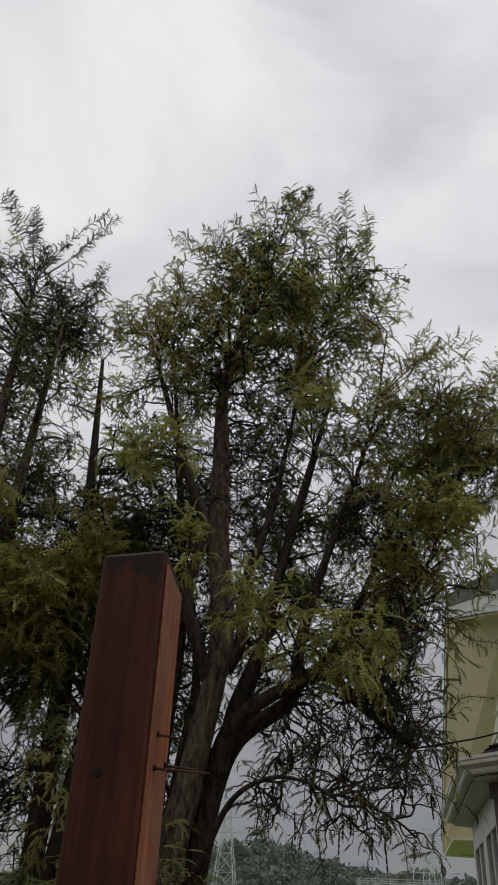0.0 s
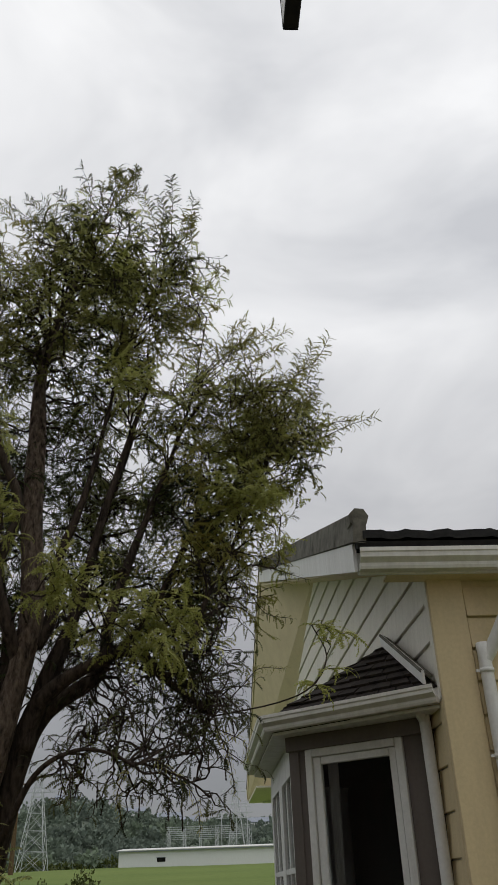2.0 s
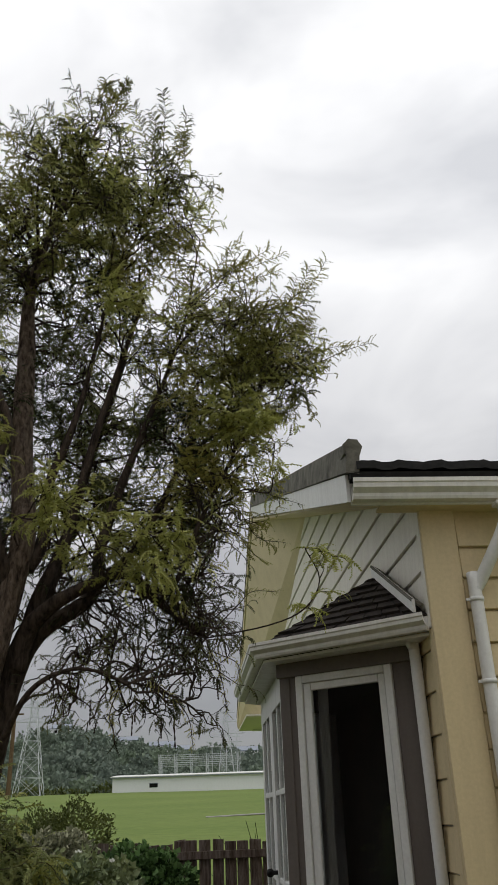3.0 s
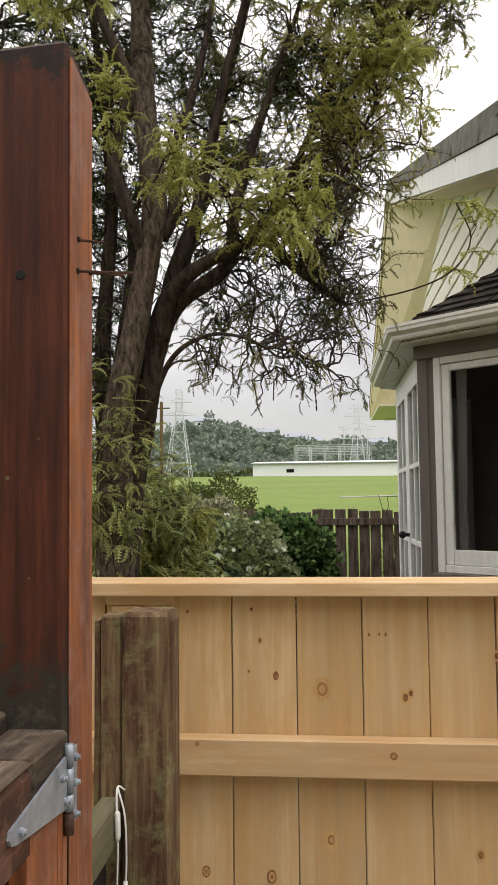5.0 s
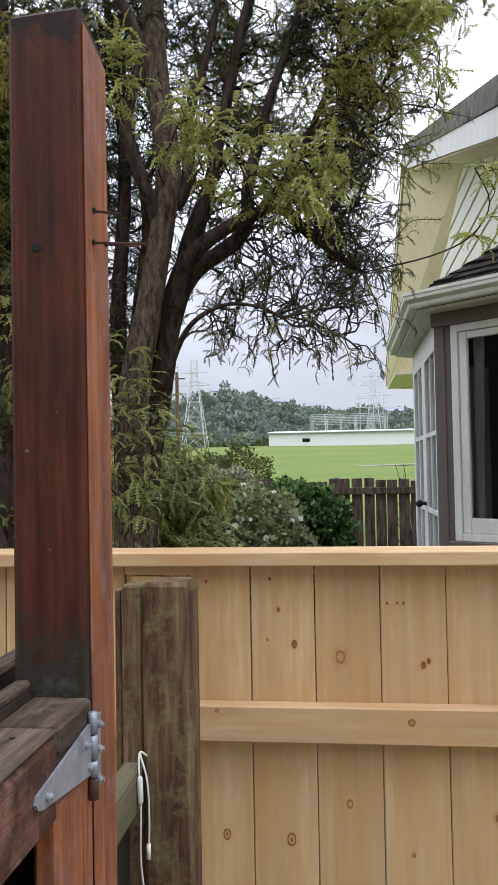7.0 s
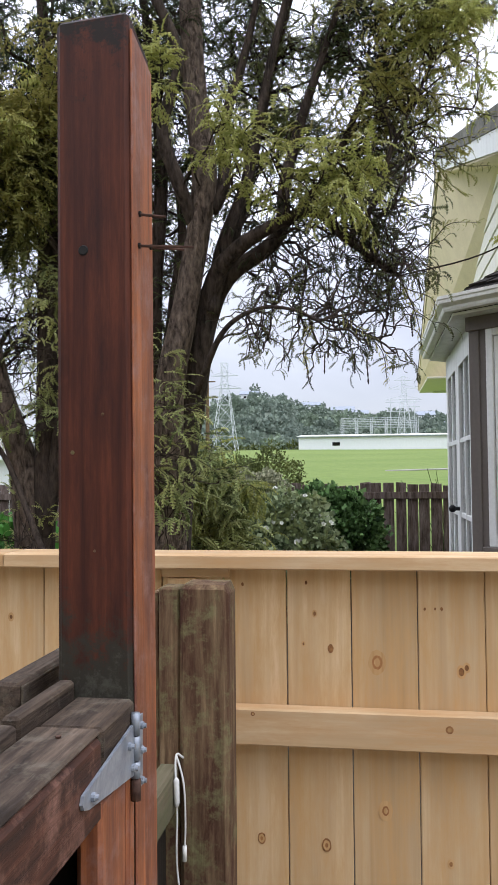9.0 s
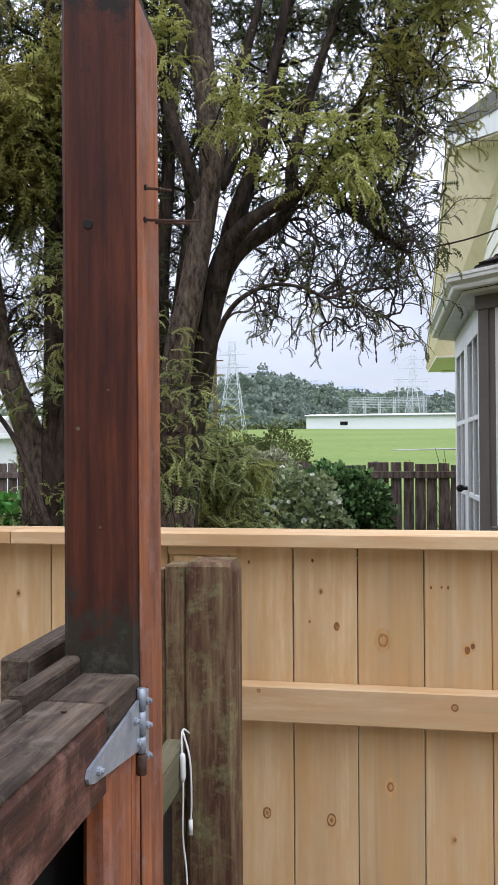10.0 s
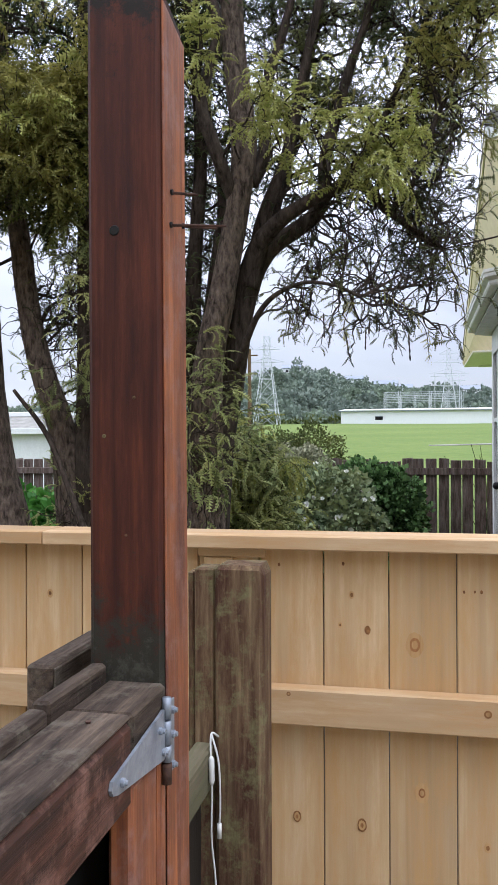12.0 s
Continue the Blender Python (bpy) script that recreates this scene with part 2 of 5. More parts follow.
BARK = mottled("furrowed_grey_brown_bark", (0.030, 0.021, 0.017), (0.32, 0.245, 0.19), 18, 0.95, 1.0, 0.06, c=(0.40, 0.35, 0.29), stretch=(3.0, 3.0, 1.1))
BARK_DARK = mottled("dark_bark", (0.013, 0.010, 0.008), (0.10, 0.076, 0.060), 16, 0.95, 0.9, 0.02, stretch=(3, 3, 0.8))
LEAF = leafy("pinnate_leaf_green", (0.038, 0.044, 0.013), (0.225, 0.235, 0.07), (0.37, 0.34, 0.09), 1.5, 0.40)
# dark green leaf; on the main tree its darkness paints the inner shade
LEAF_DARK = leafy("dark_and_shaded_leaf", (0.020, 0.030, 0.012), (0.105, 0.135, 0.048), (0.20, 0.215, 0.07), 1.7, 0.32)
# darkest leaf copy, with the shade below the limbs in its colour
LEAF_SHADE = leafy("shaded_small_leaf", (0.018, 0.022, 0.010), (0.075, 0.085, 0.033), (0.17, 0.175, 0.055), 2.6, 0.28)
LEAF_YOUNG_LIT = leafy("young_and_lit_leaf", (0.31, 0.33, 0.075), (0.56, 0.57, 0.19), None, 1.5, 0.42)
LEAF_ROSE = leafy("rose_leaf_green", (0.025, 0.05, 0.018), (0.48, 0.56, 0.33), (0.20, 0.23, 0.09), 3.0, 0.35, 0.45)
LEAF_MID = leafy("mid_green_leaf", (0.08, 0.11, 0.03), (0.58, 0.64, 0.27), (0.52, 0.53, 0.20), 2.2, 0.42)
LEAF_DEEP = leafy("deep_green_leaf", (0.016, 0.04, 0.010), (0.20, 0.34, 0.12), None, 2.0, 0.32, 0.4)
LEAF_PALE = leafy("pale_grey_leaf", (0.10, 0.11, 0.06), (0.50, 0.50, 0.34), None, 2.0, 0.3)
LEAF_ROUND = leafy("bright_green_leaf", (0.04, 0.13, 0.02), (0.09, 0.24, 0.04), None, 2.0, 0.35)
LEAF_HEDGE = leafy("olive_bush_leaf", (0.045, 0.062, 0.018), (0.11, 0.13, 0.04), (0.15, 0.17, 0.05), 2.0, 0.3)
FLOWER = leafy("white_petal", (0.72, 0.72, 0.66), (0.82, 0.82, 0.78), None, 2.0, 0.3)
# foliage paled to grey-green: haze over the hill is in the colour
HAZED_TREE = leafy("hazed_far_foliage", (0.15, 0.19, 0.155), (0.215, 0.255, 0.205), (0.19, 0.24, 0.165), 0.03, 0.2, 0.9)
FAR_WALL = paint("far_white_wall", (0.78, 0.79, 0.79), (0.62, 0.62, 0.6), 0.25)
CURTAIN = mottled("pale_net_curtain", (0.55, 0.53, 0.49), (0.72, 0.70, 0.66), 8, 0.9, 0.2, 0.01, stretch=(9, 9, 0.4))
# near-black: the shade of unlit rooms is put into this colour
ROOM_SHADE = mottled("room_shade_black", (0.004, 0.004, 0.004), (0.012, 0.011, 0.010), 2, 0.9, 0.1)
BLACK = mottled("black_parts_and_shade", (0.008, 0.008, 0.008), (0.02, 0.02, 0.02), 20, 0.6, 0.2, 0.002)
CONCRETE = mottled("grey_concrete", (0.22, 0.21, 0.19), (0.36, 0.35, 0.32), 5, 0.9, 0.3, 0.005)


def glass_material():
    m, n, l, p = mat("window_glass")
    p.inputs["Base Color"].default_value = (0.9, 0.93, 0.92, 1)
    p.inputs["Roughness"].default_value = 0.02
    p.inputs["Specular IOR Level"].default_value = 0.5
    p.inputs["Transmission Weight"].default_value = 1.0
    p.inputs["IOR"].default_value = 1.45
    return m


def grass_material():
    m, n, l, p = mat("grass_ground")
    co = n.new("ShaderNodeTexCoord")
    a = noise_node(n, l, co.outputs["Object"], 0.05, 6, 0.6)
    b = noise_node(n, l, co.outputs["Object"], 1.4, 6, 0.7)
    col = ramp_node(n, l, a, [(0.3, (0.115, 0.17, 0.036)), (0.7, (0.165, 0.215, 0.055))])
    sep = n.new("ShaderNodeSeparateXYZ")
    l.new(co.outputs["Object"], sep.inputs[0])
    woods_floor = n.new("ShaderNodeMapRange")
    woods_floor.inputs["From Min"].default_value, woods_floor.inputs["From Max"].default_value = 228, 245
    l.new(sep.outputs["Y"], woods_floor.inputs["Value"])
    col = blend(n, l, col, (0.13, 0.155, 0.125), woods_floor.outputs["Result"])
    col = blend(n, l, col, ramp_node(n, l, b, [(0.3, (0.75, 0.78, 0.7)), (0.7, (1.15, 1.12, 1.1))]), 0.8, "MULTIPLY")
    l.new(col, p.inputs["Base Color"])
    p.inputs["Roughness"].default_value = 0.95
    bumped(n, l, p, b, 0.5, 0.05)
    return m


GLASS, GRASS = glass_material(), grass_material()


# ---- mesh helpers ----
def mesh_of(name, verts, faces, material, smooth=False):
    me = bpy.data.meshes.new(name)
    me.from_pydata([tuple(v) for v in verts], [], faces)
    me.materials.append(material)
    if smooth:
        me.polygons.foreach_set("use_smooth", [True] * len(me.polygons))
    me.update()
    return me


def part(name, data, material=None, parent=None, label="", at=None):
    """Links a bmesh or a mesh as one object under a thing or a part."""
    if isinstance(data, bmesh.types.BMesh):
        me = bpy.data.meshes.new(name)
        data.to_mesh(me)
        data.free()
        me.materials.append(material)
    else:
        me = data
    ob = new(name, me)
    if at is not None:
        ob.location = at
    if parent:
        ob.parent = parent
    if label:
        ob["label"] = label
    return ob


def thing(name, at, label, category, group="", kind=""):
    ob = new(name)
    ob.location = at
    ob.empty_display_size = 0.1
    return tagged(ob, label, category, group, kind)


def box(lo, hi, bevel=0.004, bm=None, jitter=0.0, m=None):
    """A block from corner to corner with worn edges."""
    bm = bm or bmesh.new()
    c = [(a + b) / 2 for a, b in zip(lo, hi)]
    r = bmesh.ops.create_cube(bm, size=1)
    for v in r["verts"]:
        v.co = Vector([c[i] + v.co[i] * (hi[i] - lo[i]) + random.uniform(-jitter, jitter) for i in range(3)])
    if bevel:
        es = list({e for v in r["verts"] for e in v.link_edges})
        out = bmesh.ops.bevel(bm, geom=es, offset=bevel, segments=1, affect="EDGES", profile=0.5)
        vs = list({v for f in out["faces"] for v in f.verts} | {v for v in r["verts"] if v.is_valid})
    else:
        vs = r["verts"]
    if m is not None:
        for v in vs:
            v.co = m @ v.co
    return bm


def beam_between(bm, a, b, w):
    """A square bar from a to b."""
    a, b = Vector(a), Vector(b)
    d = (b - a)
    q = d.to_track_quat("Z", "Y").to_matrix().to_4x4()
    return box((-w / 2, -w / 2, 0), (w / 2, w / 2, d.length), 0, bm, 0, Matrix.Translation(a) @ q)


def rod(points, radii, segs=8, closed=True):
    """Verts and faces of a tapered tube along points."""
    pts = [Vector(p) for p in points]
    vs, fs = [], []
    up = Vector((0.31, 0.95, 0.1))
    for i, p in enumerate(pts):
        d = (pts[min(i + 1, len(pts) - 1)] - pts[max(i - 1, 0)]).normalized()
        u = d.cross(up)
        if u.length < 1e-3:
            u = d.cross(Vector((1, 0, 0)))
        u.normalize()
        w = d.cross(u)
        for k in range(segs):
            a = 2 * math.pi * k / segs
            vs.append(p + (u * math.cos(a) + w * math.sin(a)) * radii[i])
    for i in range(len(pts) - 1):
        for k in range(segs):
            a, b = i * segs + k, i * segs + (k + 1) % segs
            fs.append((a, b, b + segs, a + segs))
    if closed:
        fs.append(tuple(range(segs))[::-1])
        fs.append(tuple(range((len(pts) - 1) * segs, len(pts) * segs)))
    return vs, fs


def spline(ctrl, n):
    """Catmull-Rom through control points (any number of columns)."""
    c = np.array(ctrl, float)
    c = np.vstack([2 * c[0] - c[1], c, 2 * c[-1] - c[-2]])
    out = []
    for i in range(1, len(c) - 2):
        for t in np.linspace(0, 1, n, endpoint=False):
            p0, p1, p2, p3 = c[i - 1], c[i], c[i + 1], c[i + 2]
            out.append(0.5 * (2 * p1 + (p2 - p0) * t + (2 * p0 - 5 * p1 + 4 * p2 - p3) * t * t + (3 * p1 - p0 - 3 * p2 + p3) * t ** 3))
    out.append(c[-2])
    return np.array(out)


def fast_mesh(name, verts, tris, material):
    """A mesh from arrays of verts and triangles."""
    me = bpy.data.meshes.new(name)
    me.vertices.add(len(verts))
    me.vertices.foreach_set("co", np.asarray(verts, np.float32).ravel())
    me.loops.add(len(tris) * 3)
    me.loops.foreach_set("vertex_index", np.asarray(tris, np.int32).ravel())
    me.polygons.add(len(tris))
    me.polygons.foreach_set("loop_start", np.arange(0, len(tris) * 3, 3, dtype=np.int32))
    me.polygons.foreach_set("loop_total", np.full(len(tris), 3, np.int32))
    me.materials.append(material)
    me.update()
    me.validate()
    return me


# ---- ground ----
def ground_height(x, y):
    x, y = np.asarray(x, float), np.asarray(y, float)
    z = np.where(y < 4, 0.0, np.where(y < 11, -0.05 * (y - 4) / 7 * 5, -0.25 + (y - 11) * 6.9 / 159))
    z = np.where(y > 170, 6.65, z)
    crest = 24.5 + 12 * np.exp(-((x + 55) / 42) ** 2) - 1.0 / (1 + np.exp(-(x - 5) / 12)) - 6 / (1 + np.exp((x + 120) / 25))
    s = np.clip((y - 230) / 190, 0, 1)
    z = np.where(y > 230, 6.65 + (crest - 6.65) * s * s * (3 - 2 * s), z)
    return z + np.where(y > 230, 1.6 * np.sin(x * 0.07) * s, 0) + np.where((y > 14) & (y < 230), 0.12 * np.sin(x * 0.11 + y * 0.06), 0)


gx = np.unique(np.concatenate([np.linspace(-1500, -220, 12), np.linspace(-220, 160, 77), np.linspace(160, 1500, 12)]))
gy = np.unique(np.concatenate([np.linspace(-300, -20, 5), np.linspace(-20, 14, 18), np.linspace(14, 230, 50), np.linspace(230, 520, 40), np.linspace(520, 3000, 8)]))
XX, YY = np.meshgrid(gx, gy)
ZZ = ground_height(XX, YY)
nx = len(gx)
gv = np.stack([XX.ravel(), YY.ravel(), ZZ.ravel()], 1)
gt = []
for j in range(len(gy) - 1):
    for i in range(nx - 1):
        a = j * nx + i
        gt += [(a, a + 1, a + nx + 1), (a, a + nx + 1, a + nx)]
ground = part("ground", fast_mesh("ground", gv, gt, GRASS))
ground.data.polygons.foreach_set("use_smooth", [True] * len(ground.data.polygons))
tagged(ground, "green grass ground rising to a distant hill", "ground", kind="structure")

path_line = part("pavement", box((0.9, 56, -0.02), (60, 56.9, 0.05), 0.01), CONCRETE)
for v in path_line.data.vertices:
    v.co.y += (v.co.x - 1) * 0.55
    v.co.z += float(ground_height(v.co.x, v.co.y))
tagged(path_line, "pale narrow path across the sloping field", "path", kind="structure")

# added dark sheet: darkens the paling gaps and cuts green bounce
bed = part("garden_bed", box((-9, 1.98, -0.45), (1.5, 9.95, 0.06), 0.01), mottled("added_bed_brown", (0.02, 0.016, 0.012), (0.06, 0.05, 0.035), 9, 0.95, 0.6, 0.02))
for v in bed.data.vertices:
    if v.co.y > 5:
        v.co.z -= 0.15
tagged(bed, "dark ground sheet added behind the pine fence to darken its gaps", "soil", kind="structure")
# slab out of view, added to keep green grass bounce off the timber
patio = part("pavement", box((-6, -3.2, -0.1), (6, 1.85, 0.02), 0.01), CONCRETE)
tagged(patio, "unseen grey concrete slab added under the gate against green bounce", "pavement", kind="structure")


# ---- new pine fence in front ----
FY = 1.86                                     # face of the palings towards the camera
new_fence = thing("fence", (0, FY, 0), "new unpainted pine paling fence with a flat cap", "fence")
for k, (x0, x1) in enumerate(((-4.2, -0.93), (-0.928, 3.6))):
    part("cap", box((x0, -0.055, 1.292), (x1, 0.075, 1.326), 0.003), PINE_X, new_fence)
    part("mid_rail", box((x0, -0.05, 0.878), (x1, -0.002, 0.963), 0.003), PINE_X, new_fence)
    part("low_rail", box((x0, -0.05, 0.20), (x1, -0.002, 0.29), 0.003), PINE_X, new_fence)

rng = random.Random(8)
for nth, (x, z, r, ring) in enumerate(((-0.117, 1.099, 0.009, 0), (-0.007, 1.069, 0.015, 0.026), (0.188, 1.052, 0.008, 0.014), (0.200, 1.062, 0.006, 0.011), (0.106, 1.197, 0.0035, 0), (0.130, 1.198, 0.003, 0), (0.145, 1.198, 0.004, 0), (-0.174, 1.256, 0.004, 0), (-0.33, 1.250, 0.004, 0),
                      (-0.154, 1.182, 0.0045, 0.008), (-0.182, 1.109, 0.003, 0.006), (-0.288, 0.642, 0.007, 0.012), (-0.132, 0.635, 0.008, 0.014), (0.008, 0.723, 0.010, 0.021), (0.156, 0.609, 0.005, 0.010), (-0.931, 1.16, 0.005, 0.010), (0.40, 1.15, 0.006, 0.012), (-0.70, 1.02, 0.006, 0), (-0.52, 0.70, 0.006, 0.012), (0.35, 0.70, 0.008, 0.014), (-1.02, 0.62, 0.007, 0.014))):
    layers = ((ring, KNOT_SOFT, -0.0006), (r, KNOT_RED if ring > 0.018 else KNOT, -0.0010), (r * 0.6, KNOT_SOFT if ring > 0.018 else None, -0.0014))
    if z < 0.8 and x < -0.1:                               # a dark ring round clear wood
        layers = ((ring, KNOT, -0.0006), (ring * 0.74, KNOT_SOFT, -0.0010), (r * 0.6, KNOT_RED, -0.0014))
    for rad, mt, dy in layers:
        if rad and mt:
            bm = bmesh.new()
            bmesh.ops.create_circle(bm, cap_ends=True, segments=20, radius=rad, matrix=pose(x, dy - nth * 0.00008, z, 90))
            for v in bm.verts:
                v.co.x = x + (v.co.x - x) * 0.8 * rng.uniform(0.94, 1.06)
                v.co.z = z + (v.co.z - z) * 1.15 * rng.uniform(0.94, 1.06)
            part("knot", bm, mt, new_fence)
for x, z, r in ((0.154, 0.932, 0.009), (-0.45, 0.93, 0.006), (-0.30, 0.952, 0.005), (-0.9, 0.91, 0.008)):
    bm = bmesh.new()
    bmesh.ops.create_circle(bm, cap_ends=True, segments=14, radius=r, matrix=pose(x, -0.0506, z, 90))
    part("knot", bm, KNOT, new_fence)
    bm = bmesh.new()
    bmesh.ops.create_circle(bm, cap_ends=True, segments=14, radius=r * 0.55, matrix=pose(x, -0.0510, z, 90))
    part("knot", bm, KNOT_RING, new_fence)

# ---- red stained gate post ----
red_post = thing("gate_post", (-0.374, 0.981, 0), "tall red-brown stained square timber gate post", "post")
bm = box((-0.052, -0.051, 0), (0.050, 0.051, 2.146), 0.006)
for v in bm.verts:                            # lean and a worn, sloping top
    v.co.x += (v.co.z - 1.25) * -0.004
    if v.co.z > 2.05:
        v.co.z -= 0.012 * (0.5 - v.co.x / 0.11) * 0.6 + 0.02 * max(0, v.co.y) / 0.055
part("shaft", bm, RED, red_post)
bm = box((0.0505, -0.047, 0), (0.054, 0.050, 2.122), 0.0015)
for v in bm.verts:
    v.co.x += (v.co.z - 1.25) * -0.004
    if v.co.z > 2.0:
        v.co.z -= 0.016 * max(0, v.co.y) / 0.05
part("side_facing", bm, ORANGE, red_post, "mottled orange side of the post")
for y, z, ln in ((-0.018, 1.877, 0.032), (0.035, 1.846, 0.045), (-0.022, 1.832, 0.072)):
    v, f = rod([(0.048, y, z), (0.056 + ln, y + 0.004, z - 0.005)], [0.0020, 0.0016], 6)
    part("nail", mesh_of("nail", v, f, RUST), None, red_post, "bent rusty nail")
    v, f = rod([(0.050, y, z), (0.0545, y, z)], [0.004, 0.004], 8)
    part("nail_hole", mesh_of("nail_hole", v, f, BLACK), None, red_post)
for x, z, r in ((-0.014, 1.821, 0.0075), (-0.03, 1.55, 0.003), (0.012, 1.60, 0.0025), (0.0, 1.42, 0.002)):
    bm = bmesh.new()
    bmesh.ops.create_cone(bm, cap_ends=True, segments=12, radius1=r, radius2=r * 0.8, depth=0.002, matrix=pose(x - (z - 1.25) * 0.004, -0.0515, z, 90))
    part("knot", bm, BLACK if r > 0.005 else OLD, red_post)

# ---- gate that opens towards the camera ----
gate = thing("gate", (-0.36, 0.5, 0), "weathered red-brown timber gate with vertical palings", "gate")
part("top_rail", box((-0.040, -1.3, 1.128), (0.041, 0.300, 1.224), 0.006), RAIL_WOOD, gate)
part("rail_face", box((-0.0395, -1.3, 1.2245), (0.039, 0.300, 1.232), 0.003), GREY_TOP, gate, "grey weathered top of the rail")
part("rail_end", box((-0.040, 0.303, 1.150), (0.040, 0.428, 1.231), 0.005), GREY_TOP, gate)
# added black sheet: paints the shade in the opening below the rail
part("back_board", box((-0.041, -1.3, 0.355), (-0.036, 0.42, 1.125), 0.001), BLACK, gate, "thin black sheet painting the shade behind the rails")
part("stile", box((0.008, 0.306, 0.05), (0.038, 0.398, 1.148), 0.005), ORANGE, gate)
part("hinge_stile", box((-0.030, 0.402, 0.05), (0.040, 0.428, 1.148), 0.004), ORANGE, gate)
part("low_rail", box((-0.040, -1.3, 0.25), (0.040, 0.300, 0.35), 0.006), RAIL_WOOD, gate)
for y0, y1, z in ((0.262, 0.428, 1.252), (-0.02, 0.258, 1.246), (-0.36, -0.024, 1.258), (-0.76, -0.364, 1.250), (-1.3, -0.764, 1.254)):
    part("paling_strip", box((-0.064, y0, 0.1), (-0.042, y1, z), 0.004, None, 0.001), GREY_TOP, gate)
v, f = rod([(0.004, 0.262, 1.230), (0.004, 0.262, 1.2345)], [0.002, 0.0035], 8)
part("screw", mesh_of("screw", v, f, RUST), None, gate)

# strap hinge: tapering leaf on the gate's face, knuckle at the post
hinge = part("strap_hinge", bmesh.new(), GALV, gate, "galvanised steel strap hinge")
bm = bmesh.new()
prof = [(0.404, 1.204), (0.410, 1.140), (0.37, 1.146), (0.245, 1.164), (0.230, 1.169), (0.226, 1.176), (0.230, 1.184), (0.250, 1.186), (0.37, 1.200)]
lo = [bm.verts.new((0.0415, y, z)) for y, z in prof]
hi = [bm.verts.new((0.0455, y, z)) for y, z in prof]
bm.faces.new(lo[::-1])
bm.faces.new(hi)
for i in range(len(prof)):
    j = (i + 1) % len(prof)
    bm.faces.new((lo[i], lo[j], hi[j], hi[i]))
bmesh.ops.recalc_face_normals(bm, faces=bm.faces)
part("leaf", bm, GALV, hinge)
for z0, z1 in ((1.190, 1.217), (1.158, 1.188), (1.136, 1.156)):
    v, f = rod([(0.046, 0.412, z0), (0.046, 0.412, z1)], [0.0060, 0.0060], 14)
    part("knuckle", mesh_of("knuckle", v, f, GALV, True), None, hinge)
v, f = rod([(0.046, 0.412, 1.108), (0.046, 0.412, 1.134)], [0.0066, 0.0066], 14)
part("pin_end", mesh_of("pin_end", v, f, RUST, True), None, hinge)
part("post_leaf", box((0.0415, 0.414, 1.112), (0.0440, 0.452, 1.206), 0.001), GALV, hinge)
for x, y, z in ((0.0455, 0.385, 1.184), (0.0455, 0.254, 1.174), (0.0455, 0.398, 1.153), (0.047, 0.430, 1.196), (0.047, 0.430, 1.165), (0.047, 0.430, 1.126)):
    v, f = rod([(x, y, z), (x + 0.004, y, z), (x + 0.005, y, z), (x + 0.008, y, z)], [0.005, 0.005, 0.0034, 0.003], 10)
    part("bolt_head", mesh_of("bolt_head", v, f, GALV), None, hinge)

# old lower boards that lean against the far side of the gate post
board = thing("fence_board", (-0.478, 0.90, 0), "weathered grey-brown board behind the gate", "board")
part("plank", box((-0.024, 0.0, 0.02), (0.012, 0.26, 1.252), 0.004), GREY_TOP, board)
part("plank_face", box((0.0125, 0.004, 0.02), (0.016, 0.256, 1.248), 0.001), GREY_TOP, board)

# ---- old mossy post with a short cross rail ----
old_post = thing("old_post", (-0.3675, 1.62, 0), "old weathered grey-green timber fence post", "post")
bm = box((-0.0525, -0.05, 0), (0.0525, 0.05, 1.287), 0.009)
for v in bm.verts:
    if v.co.z > 1.2 and v.co.x > 0.045:
        v.co.z -= 0.012
    v.co.x += 0.0015 * math.sin(v.co.z * 7)
part("shaft", bm, OLD, old_post)
part("side_board", box((-0.100, -0.035, 0), (-0.055, 0.03, 1.279), 0.004), OLD, old_post)
part("thin_slat", box((-0.118, -0.02, 0), (-0.103, 0.02, 1.268), 0.003), OLD, old_post)
part("cross_rail", box((-0.098, -0.50, 0.82), (-0.056, -0.04, 0.912), 0.006), OLD_Y, old_post, "mossy grey-green cross rail")
part("low_board", box((-0.098, -0.50, 0.0), (-0.08, -0.055, 0.815), 0.004), RED, old_post)
off = tagged(part("timber_offcut", box((-0.085, -0.006, 0), (0.085, 0.012, 0.028), 0.003), PINE_X, None, "", (-0.445, 1.846, 1.268)), "short pale pine offcut against the new fence", "offcut")
part("offcut_leg", box((-0.07, -0.005, -1.268), (0.0, 0.011, -0.002), 0.002), PINE, off)

cable = thing("extension_cable", (-0.42, 1.545, 0.93), "thin white cable with an inline plug hanging by the post", "cable")
ctrl = [(0.01, 0.02, 0.0), (0.0, 0.0, 0.012), (0.001, -0.01, -0.03), (0.004, -0.012, -0.10), (0.003, -0.012, -0.2), (0.012, -0.012, -0.32), (0.004, -0.012, -0.6)]
pts = spline(ctrl, 6)
v, f = rod(pts, [0.0022] * len(pts), 6)
part("lead", mesh_of("lead", v, f, CABLE, True), None, cable)
ctrl = [(0.0, 0.0, 0.012), (0.018, -0.012, -0.04), (0.022, -0.014, -0.12), (0.020, -0.014, -0.17)]
pts = spline(ctrl, 6)
v, f = rod(pts, [0.0022] * len(pts), 6)
part("tail", mesh_of("tail", v, f, CABLE, True), None, cable)
v, f = rod([(0.003, -0.013, -0.03), (0.003, -0.013, -0.035), (0.004, -0.013, -0.08), (0.004, -0.013, -0.088)], [0.003, 0.0062, 0.0062, 0.003], 10)
part("plug", mesh_of("plug", v, f, CABLE, True), None, cable)
v, f = rod([(0.020, -0.014, -0.165), (0.020, -0.014, -0.195)], [0.0045, 0.0045], 10)
